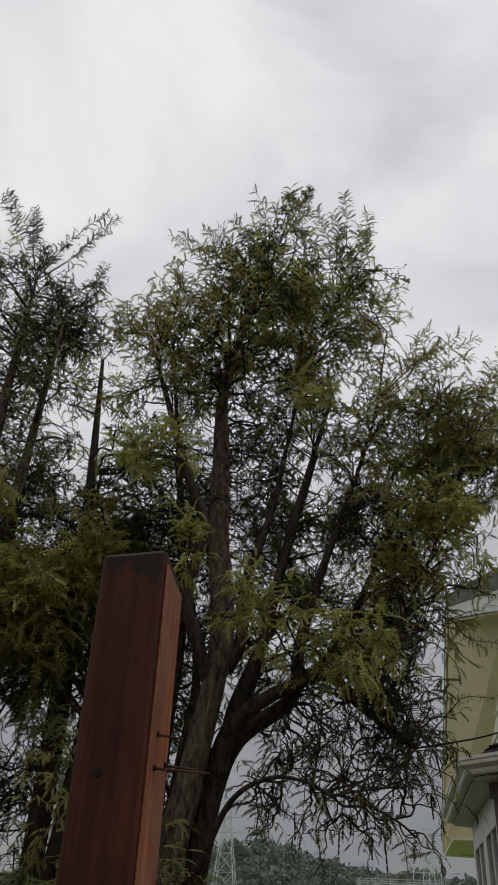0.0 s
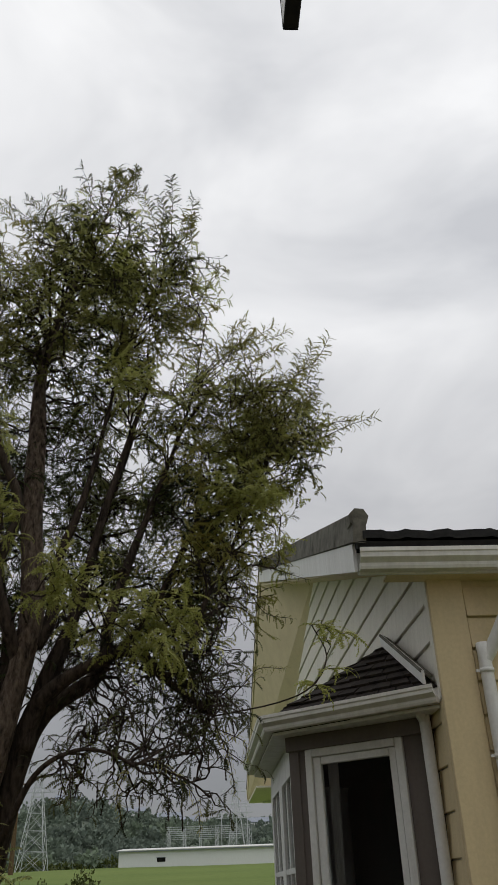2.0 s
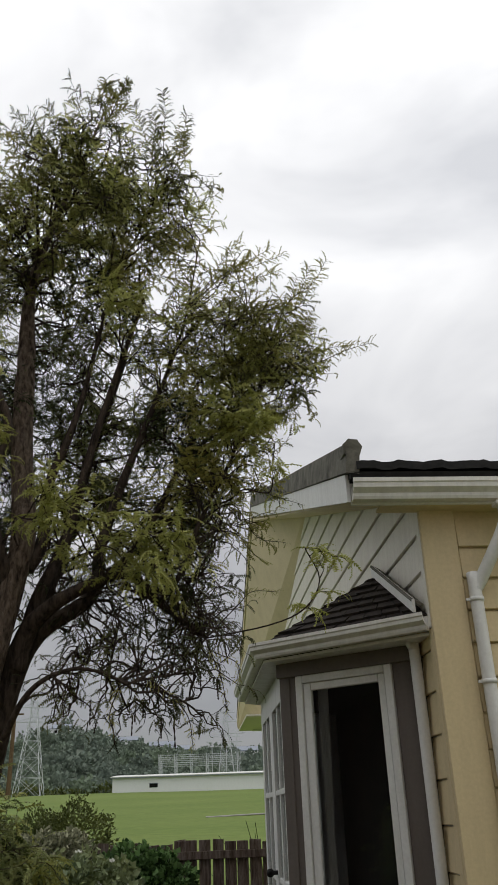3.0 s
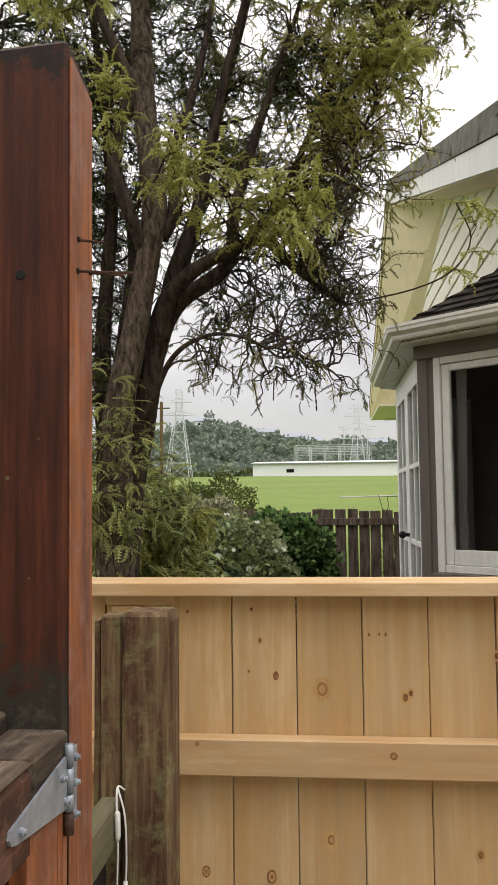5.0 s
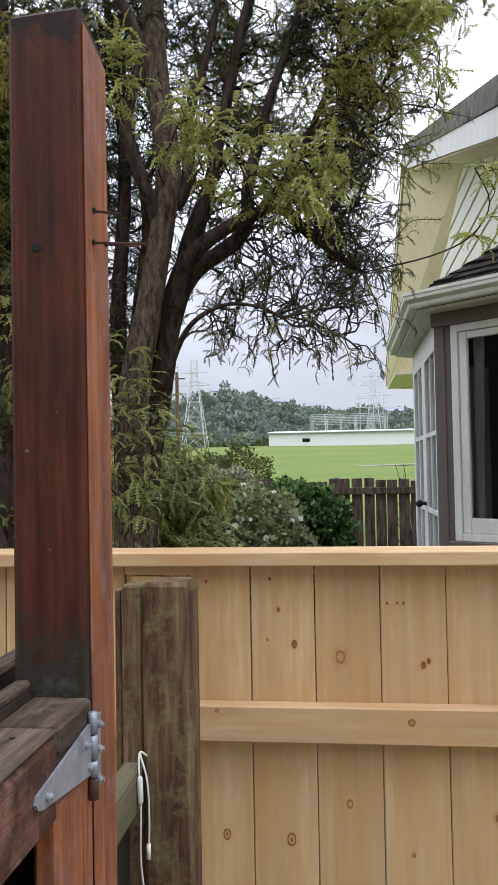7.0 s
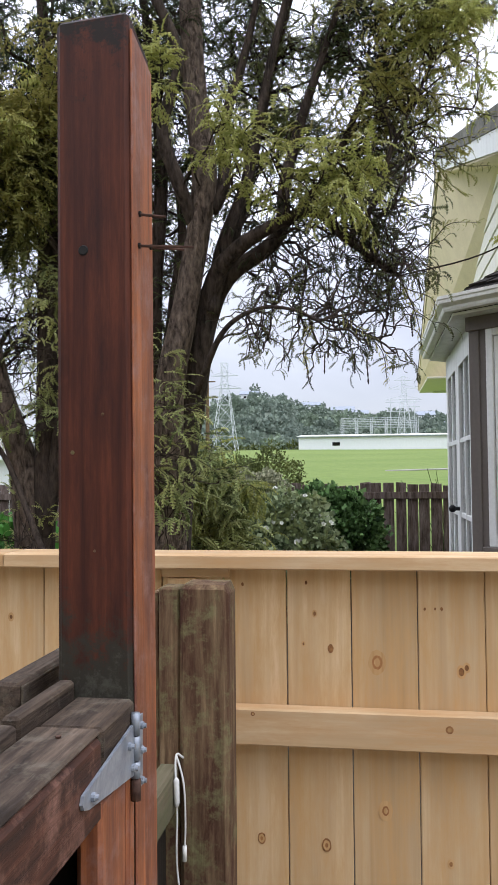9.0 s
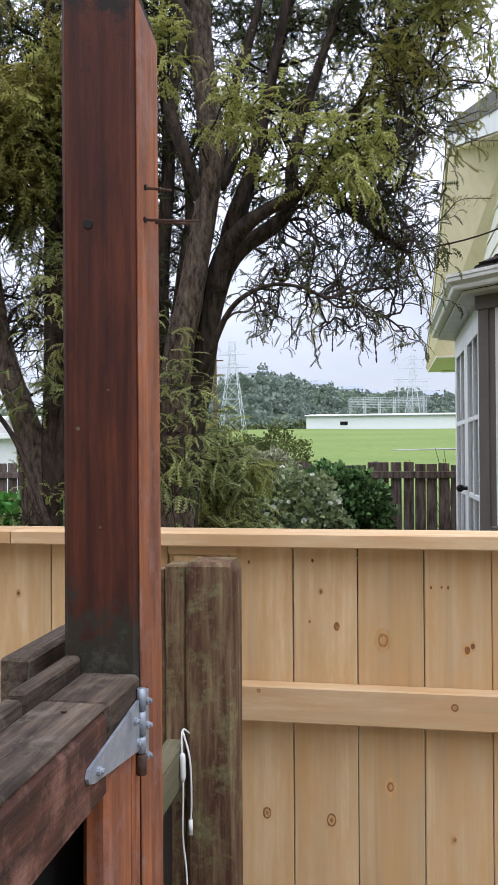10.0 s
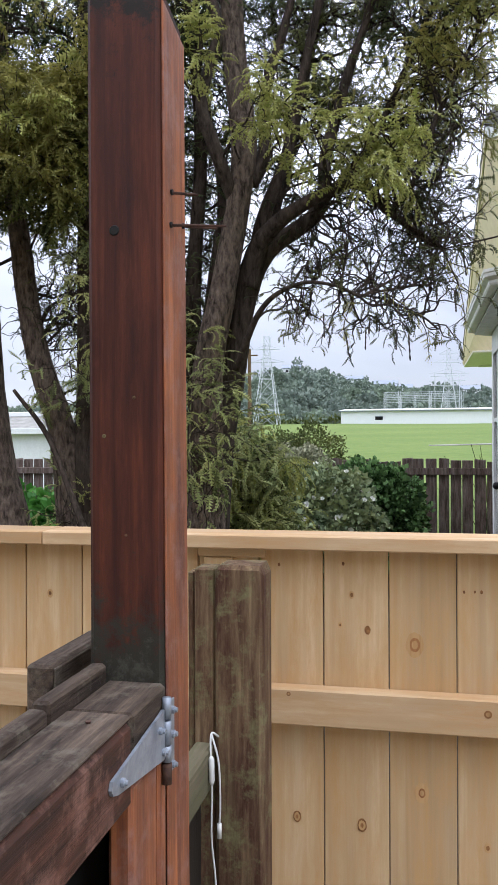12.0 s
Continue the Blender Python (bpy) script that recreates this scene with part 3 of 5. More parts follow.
part("plug_tip", mesh_of("plug_tip", v, f, CABLE, True), None, cable)

# ---- rafter of the patio roof overhead, and the wall behind ----
wall_behind = tagged(part("wall_behind", box((-6, -3.4, 0), (6, -3.2, 3.98), 0.01), CREAM), "plain cream wall behind the patio", "wall", kind="structure")
# unseen wall, added so the bay window reflects something dark
wall_side = tagged(part("wall_side", box((-8.4, -9, 0), (-8.2, 2.6, 6.0), 0.01), mottled("added_wall_brown", (0.03, 0.022, 0.018), (0.07, 0.05, 0.04), 3, 0.9, 0.2, stretch=(0.5, 6, 0.5))), "unseen dark brown wall added to darken the window reflection", "wall", kind="structure")
rafter = thing("patio_rafter", (0.315, -3.17, 3.77), "white-sided timber rafter end with a black underside", "rafter")
bm = box((-0.0215, 0.0, 0.004), (0.0215, 4.2, 0.14), 0.004)
part("beam", bm, WHITE, rafter)
part("underside", box((-0.0215, 0.0, -0.004), (0.0225, 4.203, 0.003), 0.003), BLACK, rafter)
part("end_cap", box((-0.0215, 4.204, -0.002), (0.0225, 4.209, 0.14), 0.002), BLACK, rafter)

# ---- house ----
XW, YF = 1.62, 4.87                           # gable wall and front wall
XG = 1.09                                     # outer face of the barge boards
YE, ZE, YR, ZR, YB = 4.62, 3.525, 12.9, 6.36, 19.3
house = thing("house", (XW, YF, -0.2), "cream weatherboard house with a white gable and a bay window", "house")


def hp(name, bm, material, parent=None, label=""):
    ob = part(name, bm, material, parent or house, label)
    ob.matrix_parent_inverse = Matrix.Translation((-XW, -YF, 0.2)) if not parent else Matrix()
    return ob


def slab(corners, thick, up=(0, 0, 1)):
    """A flat slab under a polygon."""
    bm = bmesh.new()
    n = (Vector(corners[1]) - Vector(corners[0])).cross(Vector(corners[2]) - Vector(corners[0])).normalized()
    if n.dot(Vector(up)) < 0:
        n = -n
    top = [bm.verts.new(c) for c in corners]
    low = [bm.verts.new(Vector(c) - n * thick) for c in corners]
    bm.faces.new(top)
    bm.faces.new(low[::-1])
    for i in range(len(corners)):
        j = (i + 1) % len(corners)
        bm.faces.new((top[i], top[j], low[j], low[i]))
    bmesh.ops.recalc_face_normals(bm, faces=bm.faces)
    return bm


bm = bmesh.new()                              # gable wall core
pro = [(YF + 0.02, -0.3), (YF + 0.02, 3.6), (9.9, 5.40), (16.3, 3.48), (16.3, -0.3)]
a = [bm.verts.new((XW + 0.02, y, z)) for y, z in pro]
b = [bm.verts.new((XW + 0.16, y, z)) for y, z in pro]
bm.faces.new(a)
bm.faces.new(b[::-1])
for i in range(5):
    bm.faces.new((a[i], a[(i + 1) % 5], b[(i + 1) % 5], b[i]))
bmesh.ops.recalc_face_normals(bm, faces=bm.faces)
gable_wall = hp("gable_wall", bm, WHITE_BOARD)
front_wall = hp("front_wall", box((XW + 0.162, YF + 0.025, -0.3), (7.5, YF + 0.16, 3.62), 0.004), CREAM)
# corner board and wide flat panel at the corner of the front wall
hp("corner_board", box((XW - 0.012, YF - 0.012, -0.3), (XW + 0.235, YF + 0.022, 3.55), 0.006), CREAM)
hp("corner_board", box((XW - 0.012, YF + 0.025, -0.3), (XW + 0.012, YF + 0.11, 2.70), 0.006), CREAM)
hp("corner_board", box((XW - 0.012, YF + 0.025, 2.703), (XW + 0.012, YF + 0.11, 3.6), 0.006), WHITE_BOARD)
# roof planes
for name, y0, z0, y1, z1 in (("front", YE - 0.02, ZE + 0.1, YR, ZR + 0.1), ("rear", YB, ZE, YR, ZR + 0.1)):
    hp("roof", slab([(XG + 0.02, y0, z0 + 0.06), (7.5, y0, z0 + 0.06), (7.5, y1, z1 + 0.06), (XG + 0.02, y1, z1 + 0.06)], 0.05), TILE)
    if name == "rear":                        # the lining falls towards the wall
        hp("soffit", slab([(XG + 0.028, YR - 0.4, ZR - 0.05), (XG + 0.028, YB, ZE - 0.05), (XW + 0.03, 16.3, 3.50), (XW + 0.03, 9.7, 5.50)], 0.02), YELLOW, label="yellow-painted eave lining")
        hp("eave_return", box((XG + 0.03, 16.35, 3.425), (XW + 0.3, YB - 0.02, 3.462), 0.004), WHITE_BOARD)
        hp("eave_trim", box((XG + 0.34, YB - 0.45, 3.405), (XW + 0.3, YB - 0.12, 3.423), 0.003), WHITE)
        continue
    hp("soffit", slab([(XG + 0.028, y0 + (0.1 if name == "front" else 0), z0 - 0.10), (XW + 0.2, y0 + (0.1 if name == "front" else 0), z0 - 0.10), (XW + 0.2, y1, z1 - 0.14), (XG + 0.028, y1, z1 - 0.14)], 0.02), YELLOW, label="yellow-painted eave lining")
# metal tiles along the front eave, wavy lower edge
tile_bm = bmesh.new()
for row in range(5):
    y0 = YE - 0.03 + row * 0.36
    z0 = ZE + 0.222 + row * 0.36 * 0.335 + 0.012
    nxs = 150
    prev = None
    for i in range(nxs + 1):
        x = XG + 0.06 + i * (6.3 / nxs)
        w = 0.006 * math.sin(i * 2 * math.pi / 6.0) + 0.014 * noise.noise(Vector((x * 17, row * 3.1, 0)))
        q = [tile_bm.verts.new((x, y0, z0 + w - 0.06)), tile_bm.verts.new((x, y0 + 0.004, z0 + w)), tile_bm.verts.new((x, y0 + 0.38, z0 + w * 0.8 + 0.38 * 0.335))]
        if prev:
            tile_bm.faces.new((prev[0], q[0], q[1], prev[1]))
            tile_bm.faces.new((prev[1], q[1], q[2], prev[2]))
        prev = q
hp("eave_tiles", tile_bm, TILE)["kind"] = "stuff"
# barge boards and the tiles capping them
SL = (ZR - ZE) / (YR - YE)
for (y0, z0, y1, z1), nm in (((YE + 0.08, ZE, YR, ZR), "front"), ((YB, ZE, YR, ZR), "rear")):
    hp("barge_board", slab([(XG, y0, z0 - 0.02), (XG, y1, z1), (XG, y1, z1 + 0.2), (XG, y0, z0 + 0.18)], 0.025, (-1, 0, 0)), WHITE if nm == "front" else YELLOW)
    nseg = 14
    for i in range(nseg):
        ta, tb = i / nseg, (i + 1.06) / nseg
        if tb > 1:
            tb = 1
        p, q = (y0 + (y1 - y0) * ta, z0 + (z1 - z0) * ta), (y0 + (y1 - y0) * tb, z0 + (z1 - z0) * tb)
        if nm == "front" and i == 0:
            p = (y0 - 0.1, z0 - 0.1 * SL)
        bm = slab([(XG - 0.012 - 0.004 * (i % 2), p[0], p[1] + 0.19), (XG - 0.012 - 0.004 * (i % 2), q[0], q[1] + 0.19), (XG + 0.01, q[0], q[1] + 0.405), (XG + 0.01, p[0], p[1] + 0.405)], 0.09, (-1, 0, 0.2))
        hp("barge_tile", bm, BARGE_CAP)
v, f = rod([(XG + 0.045, YE - 0.02, ZE + 0.335), (XG + 0.045, YE + 0.16, ZE + 0.36)], [0.07, 0.06], 7)
hp("tile_end", mesh_of("tile_end", v, f, BARGE_CAP), None)
# front gutter, with a moulded section
def gutter(name, a, b, out, parent, z, depth=0.115, high=0.115, out2=None):
    """A quad gutter from a to b in plan, projecting to the side of out."""
    bm = bmesh.new()
    ends = [Vector((o[0], o[1], 0)) for o in (out, out2 or out)]
    sec = [(0, 0), (0.55, 0), (0.62, 0.14), (0.62, 0.3), (0.78, 0.42), (0.92, 0.52), (0.94, 0.74), (1.0, 0.8), (1.0, 1.0), (0.9, 1.0), (0.9, 0.9), (0.82, 0.6), (0.6, 0.4), (0.06, 0.1), (0.06, 1.0), (0, 1.0)]
    rings = []
    for p, o in zip((a, b), ends):
        rings.append([bm.verts.new((p[0] + o.x * s * depth, p[1] + o.y * s * depth, z + t * high)) for s, t in sec])
    for i in range(len(sec)):
        j = (i + 1) % len(sec)
        bm.faces.new((rings[0][i], rings[0][j], rings[1][j], rings[1][i]))
    bm.faces.new(rings[0])
    bm.faces.new(rings[1][::-1])
    bmesh.ops.recalc_face_normals(bm, faces=bm.faces)
    return hp(name, bm, GUTTER, parent)


gutter("gutter", (XG + 0.03, YE + 0.09), (4.0, YE + 0.09), (0, -1), None, ZE - 0.02, 0.12, 0.135)
hp("gutter_joint", box((2.19, YE - 0.034, ZE - 0.024), (2.23, YE + 0.09, ZE + 0.118), 0.004), GUTTER)
gutter("gutter", (4.002, YE + 0.09), (7.5, YE + 0.09), (0, -1), None, ZE - 0.02, 0.12, 0.135)
hp("soffit", box((XW - 0.3, YE + 0.1, ZE - 0.03), (7.5, YF + 0.02, ZE - 0.012), 0.002), CREAM)
hp("eave_board", box((XG + 0.026, YE + 0.092, ZE - 0.035), (7.5, YE + 0.112, ZE + 0.12), 0.002), WHITE)
# downpipe of the front gutter with two bends
def pipe(pts, r, parent=None, bands=()):
    s = spline(pts, 6)
    v, f = rod(s, [r] * len(s), 14)
    ob = hp("downpipe", mesh_of("downpipe", v, f, WHITE, True), None, parent)
    for x, y, z in bands:
        v, f = rod([(x, y, z - 0.014), (x, y, z + 0.014)], [r + 0.006] * 2, 14)
        part("pipe_band", mesh_of("pipe_band", v, f, WHITE, True), None, ob)
        part("pipe_band", box((x - r - 0.03, y - 0.006, z - 0.008), (x - r + 0.004, y + 0.006, z + 0.008), 0.001), WHITE, ob)


YD = YF - 0.055
pipe([(2.13, YE + 0.03, 3.47), (2.13, YE + 0.03, 3.38), (2.10, YE + 0.05, 3.28), (1.96, YD - 0.02, 3.00), (1.915, YD, 2.92), (1.91, YD, 2.8), (1.91, YD, 0.0)], 0.042, None, [(1.91, YD, 2.86), (1.91, YD, 2.34)])
hp("gutter_outlet", box((2.07, YE - 0.02, 3.45), (2.19, YE + 0.08, 3.478), 0.006), GUTTER)
# bands of weatherboard on the front wall
WB = 0.215
for i in range(17):
    z = -0.2 + i * WB
    bm = bmesh.new()
    box((XW + 0.24, YF - 0.008, z), (7.4, YF + 0.022, z + WB - 0.012), 0.004, bm)
    for v in bm.verts:
        if v.co.z > z + WB * 0.5 and v.co.y < YF:
            v.co.y += 0.016
    hp("weatherboard", bm, CREAM)
# weatherboards of the gable wall
GP = 0.262
for i in range(23):
    z = -0.3 + i * GP
    y0 = YF + 0.112
    y1 = YB - 0.35
    if z + GP > 3.5:
        y0 = max(y0, YE + (z + GP - ZE) / SL - 0.3)
    y1 = min(16.3, 10.24 + (5.35 - z - 0.1) / 0.3)
    if y1 - y0 < 0.3:
        continue
    gap = 0.015 if z > 2.6 else 0.008
    bm = box((XW - 0.006, y0, z), (XW + 0.018, y1, z + GP - gap), 0.004)
    for v in bm.verts:
        if v.co.y > y1 - 0.05 and y1 < 16.2:      # cut along the slope of the lining
            v.co.y = 10.24 + (5.35 - v.co.z) / 0.3
        elif v.co.y < y0 + 0.05 and z + GP > 3.5:   # cut along the barge board
            v.co.y = max(YF + 0.112, YE + (v.co.z - ZE) / SL - 0.3)
        if v.co.z > z + 0.09 and v.co.x < XW + 0.005:
            v.co.x += 0.014
    hp("weatherboard", bm, WHITE_BOARD if z > 2.6 else CREAM)

# ---- bay window on the gable wall ----
A, B, C, D = Vector((XW, 5.255, 0)), Vector((0.74, 5.95, 0)), Vector((0.74, 8.15, 0)), Vector((XW, 8.85, 0))
bay = thing("bay_window", (XW, 7.0, -0.2), "white-framed bay window with french doors and a shingled roof", "bay window")


def bp(name, data, material, label="", parent=None):
    ob = part(name, data, material, parent or bay, label)
    if not parent:
        ob.matrix_parent_inverse = Matrix.Translation((-XW, -7.0, 0.2))
    return ob


def face_frame(p, q):
    """A pose whose x runs from p to q along the face, y into the bay, z up."""
    d = (q - p).normalized()
    return Matrix(((d.x, -d.y, 0, p.x), (d.y, d.x, 0, p.y), (0, 0, 1, 0), (0, 0, 0, 1)))


def on_face(m, lo, hi, bevel=0.004):
    return box(lo, hi, bevel, None, 0, m)


mBA = face_frame(B, A)                        # face with the window
LBA = (A - B).length
s0, s1 = 0.108, 0.892                         # window's outer frame
bp("wall_panel", on_face(mBA, (0.0, 0.0, -0.3), (s0 - 0.002, 0.09, 2.66)), TAUPE)
bp("wall_panel", on_face(mBA, (s1 + 0.002, 0.0, -0.3), (LBA, 0.09, 2.66)), TAUPE)
bp("wall_panel", on_face(mBA, (s0, 0.0, 2.565), (s1, 0.09, 2.66)), TAUPE)
bp("wall_panel", on_face(mBA, (s0, 0.0, -0.3), (s1, 0.09, 0.955)), TAUPE)
bp("corner_post", on_face(mBA, (-0.035, -0.012, -0.3), (0.05, 0.03, 2.66)), TAUPE)
win = bp("window", on_face(mBA, (s0, -0.02, 0.985), (s0 + 0.055, 0.06, 2.56)), WHITE)
bp("frame", on_face(mBA, (s1 - 0.055, -0.02, 0.985), (s1, 0.06, 2.56)), WHITE, parent=win)
bp("frame", on_face(mBA, (s0 + 0.057, -0.02, 2.505), (s1 - 0.057, 0.06, 2.56)), WHITE, parent=win)
bp("frame", on_face(mBA, (s0 + 0.057, -0.02, 0.985), (s1 - 0.057, 0.06, 1.04)), WHITE, parent=win)
for lo, hi in (((s0 + 0.06, -0.006, 1.043), (s0 + 0.122, 0.035, 2.502)), ((s1 - 0.112, -0.006, 1.043), (s1 - 0.06, 0.035, 2.502)),
               ((s0 + 0.124, -0.006, 2.45), (s1 - 0.114, 0.035, 2.502)), ((s0 + 0.124, -0.006, 1.043), (s1 - 0.114, 0.035, 1.15))):
    bp("sash", on_face(mBA, lo, hi), WHITE, parent=win)
pane = bp("pane", on_face(mBA, (s0 + 0.118, 0.012, 1.145), (s1 - 0.108, 0.017, 2.455), 0), GLASS, parent=win)
pane.visible_shadow = False
bp("sill", on_face(mBA, (s0 - 0.03, -0.06, 0.956), (s1 + 0.03, 0.06, 0.983)), TAUPE, parent=win)
# french doors on the middle face
mCB = face_frame(C, B)
LCB = (B - C).length
bp("wall_panel", on_face(mCB, (0.0, 0.002, -0.3), (0.16, 0.09, 2.66)), WHITE)
bp("wall_panel", on_face(mCB, (LCB - 0.09, 0.002, -0.3), (LCB - 0.04, 0.09, 2.66)), WHITE)
bp("wall_panel", on_face(mCB, (0.162, 0.002, 2.56), (LCB - 0.092, 0.09, 2.66)), WHITE)
bp("wall_panel", on_face(mCB, (0.162, 0.002, -0.3), (LCB - 0.092, 0.09, 0.02)), TAUPE)
dw = (LCB - 0.09 - 0.162) / 2
for k in range(2):
    x0 = 0.162 + k * dw
    x1 = x0 + dw - 0.004
    door = bp("french_door", on_face(mCB, (x0, -0.015, 0.025), (x0 + 0.12, 0.03, 2.555)), WHITE)
    bp("stile", on_face(mCB, (x1 - 0.12, -0.015, 0.025), (x1, 0.03, 2.555)), WHITE, parent=door)
    bp("top_rail", on_face(mCB, (x0 + 0.122, -0.015, 2.42), (x1 - 0.122, 0.03, 2.555)), WHITE, parent=door)
    bp("kick_panel", on_face(mCB, (x0 + 0.122, -0.012, 0.025), (x1 - 0.122, 0.03, 0.55)), WHITE, parent=door)
    xm = (x0 + x1) / 2
    bp("glazing_bar", on_face(mCB, (xm - 0.02, -0.012, 0.552), (xm + 0.02, 0.025, 2.418)), WHITE, parent=door)
    for z in (1.16, 1.79):
        bp("glazing_bar", on_face(mCB, (x0 + 0.122, -0.010, z - 0.02), (xm - 0.022, 0.025, z + 0.02)), WHITE, parent=door)
        bp("glazing_bar", on_face(mCB, (xm + 0.022, -0.010, z - 0.02), (x1 - 0.122, 0.025, z + 0.02)), WHITE, parent=door)
    pn = bp("pane", on_face(mCB, (x0 + 0.118, 0.008, 0.548), (x1 - 0.118, 0.012, 2.424), 0), GLASS, parent=door)
    pn.visible_shadow = False
    if k == 1:
        bm = bmesh.new()
        bmesh.ops.create_uvsphere(bm, u_segments=16, v_segments=10, radius=0.032)
        bm.transform(mCB @ pose(x0 + 0.055, -0.075, 1.21))
        v, f = rod([mCB @ Vector((x0 + 0.055, -0.07, 1.21)), mCB @ Vector((x0 + 0.055, -0.012, 1.21))], [0.014, 0.018], 10)
        knob = bp("door_knob", bm, BLACK, "dark round door knob", parent=door)
        bp("knob_stem", mesh_of("knob_stem", v, f, BLACK), None, parent=door)
mDC = face_frame(D, C)
bp("wall_panel", on_face(mDC, (0, 0.0, -0.3), ((C - D).length, 0.09, 2.66)), WHITE)
# linings close the bay; their blackness paints the shade inside
bp("ceiling_lining", slab([(XW, 5.4, 2.6), (0.86, 6.0, 2.6), (0.86, 8.1, 2.6), (XW, 8.7, 2.6)], 0.02), ROOM_SHADE)
bp("room_lining", on_face(Matrix(), (XW - 0.03, 5.42, 0.0), (XW - 0.02, 8.7, 2.57), 0), ROOM_SHADE)
bp("floor_lining", slab([(XW - 0.04, 5.45, 0.012), (0.86, 6.05, 0.012), (0.86, 8.1, 0.012), (XW - 0.04, 8.6, 0.012)], 0.02), ROOM_SHADE)
# soffit, gutters, roof
def offset_pt(p, q, r, o):
    d1, d2 = (q - p).normalized(), (r - q).normalized()
    n1, n2 = Vector((d1.y, -d1.x, 0)), Vector((d2.y, -d2.x, 0))
    s = n1 + n2
    return q + s * (o / (1 + n1.dot(n2)))


OV = 0.155
mB = offset_pt(A, B, C, -OV)
mC = offset_pt(B, C, D, -OV)
nBA = Vector((-(A - B).normalized().y, (A - B).normalized().x, 0))
gA = Vector((XW - 0.005, (B - nBA * OV + (A - B) * ((XW - (B - nBA * OV).x) / (A - B).x)).y, 0))
gA.y -= 0.10
gD = Vector((XW - 0.005, D.y + 0.2, 0))
bp("soffit", slab([(gA.x, gA.y, 2.685), (mB.x, mB.y, 2.685), (mC.x, mC.y, 2.685), (gD.x, gD.y, 2.685)], 0.02), WHITE)
bp("eave_trim", on_face(mBA, (-0.05, -0.03, 2.56), (LBA - 0.02, 0.0, 2.664)), TAUPE)
P1, P2 = Vector((XW - 0.005, 6.12, 3.40)), Vector((XW - 0.005, 7.9, 3.47))
ZG = 2.69
mitre_b = (mB - B) / OV
mitre_c = (mC - C) / OV
for p, q, o1, o2 in ((gA, mB, -nBA, mitre_b), (mB, mC, mitre_b, mitre_c), (mC, gD, mitre_c, Vector((-0.6, 0.8, 0)))):
    ob = gutter("gutter", p, q, o1, bay, ZG, 0.11, 0.11, o2)
    ob.matrix_parent_inverse = Matrix.Translation((-XW, -7.0, 0.2))


def shingles(p, q, t0, t1, rows, lift):
    """Courses of shingles from the eave p-q up to t0-t1."""
    rng = random.Random(int(p.x * 100) + rows)
    bm = bmesh.new()
    for r in range(rows):
        fa, fb = r / rows, (r + 1.35) / rows
        a0, a1 = p.lerp(t0, fa), q.lerp(t1, fa)
        b0, b1 = p.lerp(t0, min(fb, 1)), q.lerp(t1, min(fb, 1))
        n = (a1 - a0).cross(b0 - a0).normalized()
        if n.z < 0:
            n = -n
        k = max(2, int((a1 - a0).length / 0.14))
        for i in range(k):
            u0, u1 = i / k + 0.004, (i + 1) / k - 0.004
            dz = n * (lift + rng.uniform(0, 0.012))
            drop = (a0 - b0).normalized() * rng.uniform(-0.01, 0.025)
            c = [a0.lerp(a1, u0) + dz + drop, a0.lerp(a1, u1) + dz + drop, b0.lerp(b1, u1), b0.lerp(b1, u0)]
            lowc = [v - n * 0.018 for v in c[:2]]
            vs = [bm.verts.new(v) for v in c + lowc]
            bm.faces.new(vs[:4])
            bm.faces.new((vs[4], vs[5], vs[1], vs[0]))
            bm.faces.new((vs[4], vs[0], vs[3]))
            bm.faces.new((vs[5], vs[2], vs[1]))
    return bm


up = Vector((0, 0, ZG + 0.1))
for p, q, t0, t1 in ((gA, mB, P1, P1), (mB, mC, P1, P2), (mC, gD, P2, P2)):
    cs = [p + up, q + up, t1] + ([t0] if t0 != t1 else [])
    bp("roof_deck", slab([tuple(c) for c in cs], 0.02), TILE)
    bp("shingle_courses", shingles(p + up, q + up, t0 + Vector((-0.004, 0, 0)), t1 + Vector((-0.004, 0, 0)), 8, 0.022), SHINGLE)["kind"] = "stuff"
# white flashing up the gable wall
fl0, fl1 = gA + Vector((-0.02, 0.02, ZG + 0.19)), P1 + Vector((-0.01, 0, 0.05))
dfl = fl1 - fl0
bp("flashing", slab([tuple(fl0), tuple(fl1), tuple(fl1 + Vector((-0.07, 0, 0.035))), tuple(fl0 + Vector((-0.07, 0, 0.035)))], 0.02), BARGE_CAP)
bp("flashing_board", slab([tuple(fl0 + Vector((-0.072, 0, -0.06))), tuple(fl1 + Vector((-0.072, 0, -0.06))), tuple(fl1 + Vector((-0.072, 0, 0.03))), tuple(fl0 + Vector((-0.072, 0, 0.03)))], 0.02, (-1, 0, 0)), WHITE)
# downpipe of the bay
pd = mBA @ Vector((LBA - 0.02, -0.06, 0))
s = spline([(pd.x - 0.03, pd.y - 0.02, 2.69), (pd.x - 0.02, pd.y - 0.015, 2.64), (pd.x, pd.y, 2.5), (pd.x, pd.y, 0.0)], 5)
v, f = rod(s, [0.038] * len(s), 14)
bp("downpipe", mesh_of("downpipe", v, f, WHITE, True), None)
# curtain inside
bm = bmesh.new()
prev = None
for i in range(40):
    x = s0 + 0.135 + i * 0.0016
    yy = 0.075 + 0.016 * math.sin(i * 0.9)
    q = [bm.verts.new(mBA @ Vector((x + 0.03 * (abs(z - 1.4) - 0.3) * (i / 40), yy, z))) for z in (0.3, 0.9, 1.4, 1.9, 2.58)]
    if prev:
        for j in range(4):
            bm.faces.new((prev[j], q[j], q[j + 1], prev[j + 1]))
    prev = q
bmesh.ops.solidify(bm, geom=bm.faces, thickness=0.004)
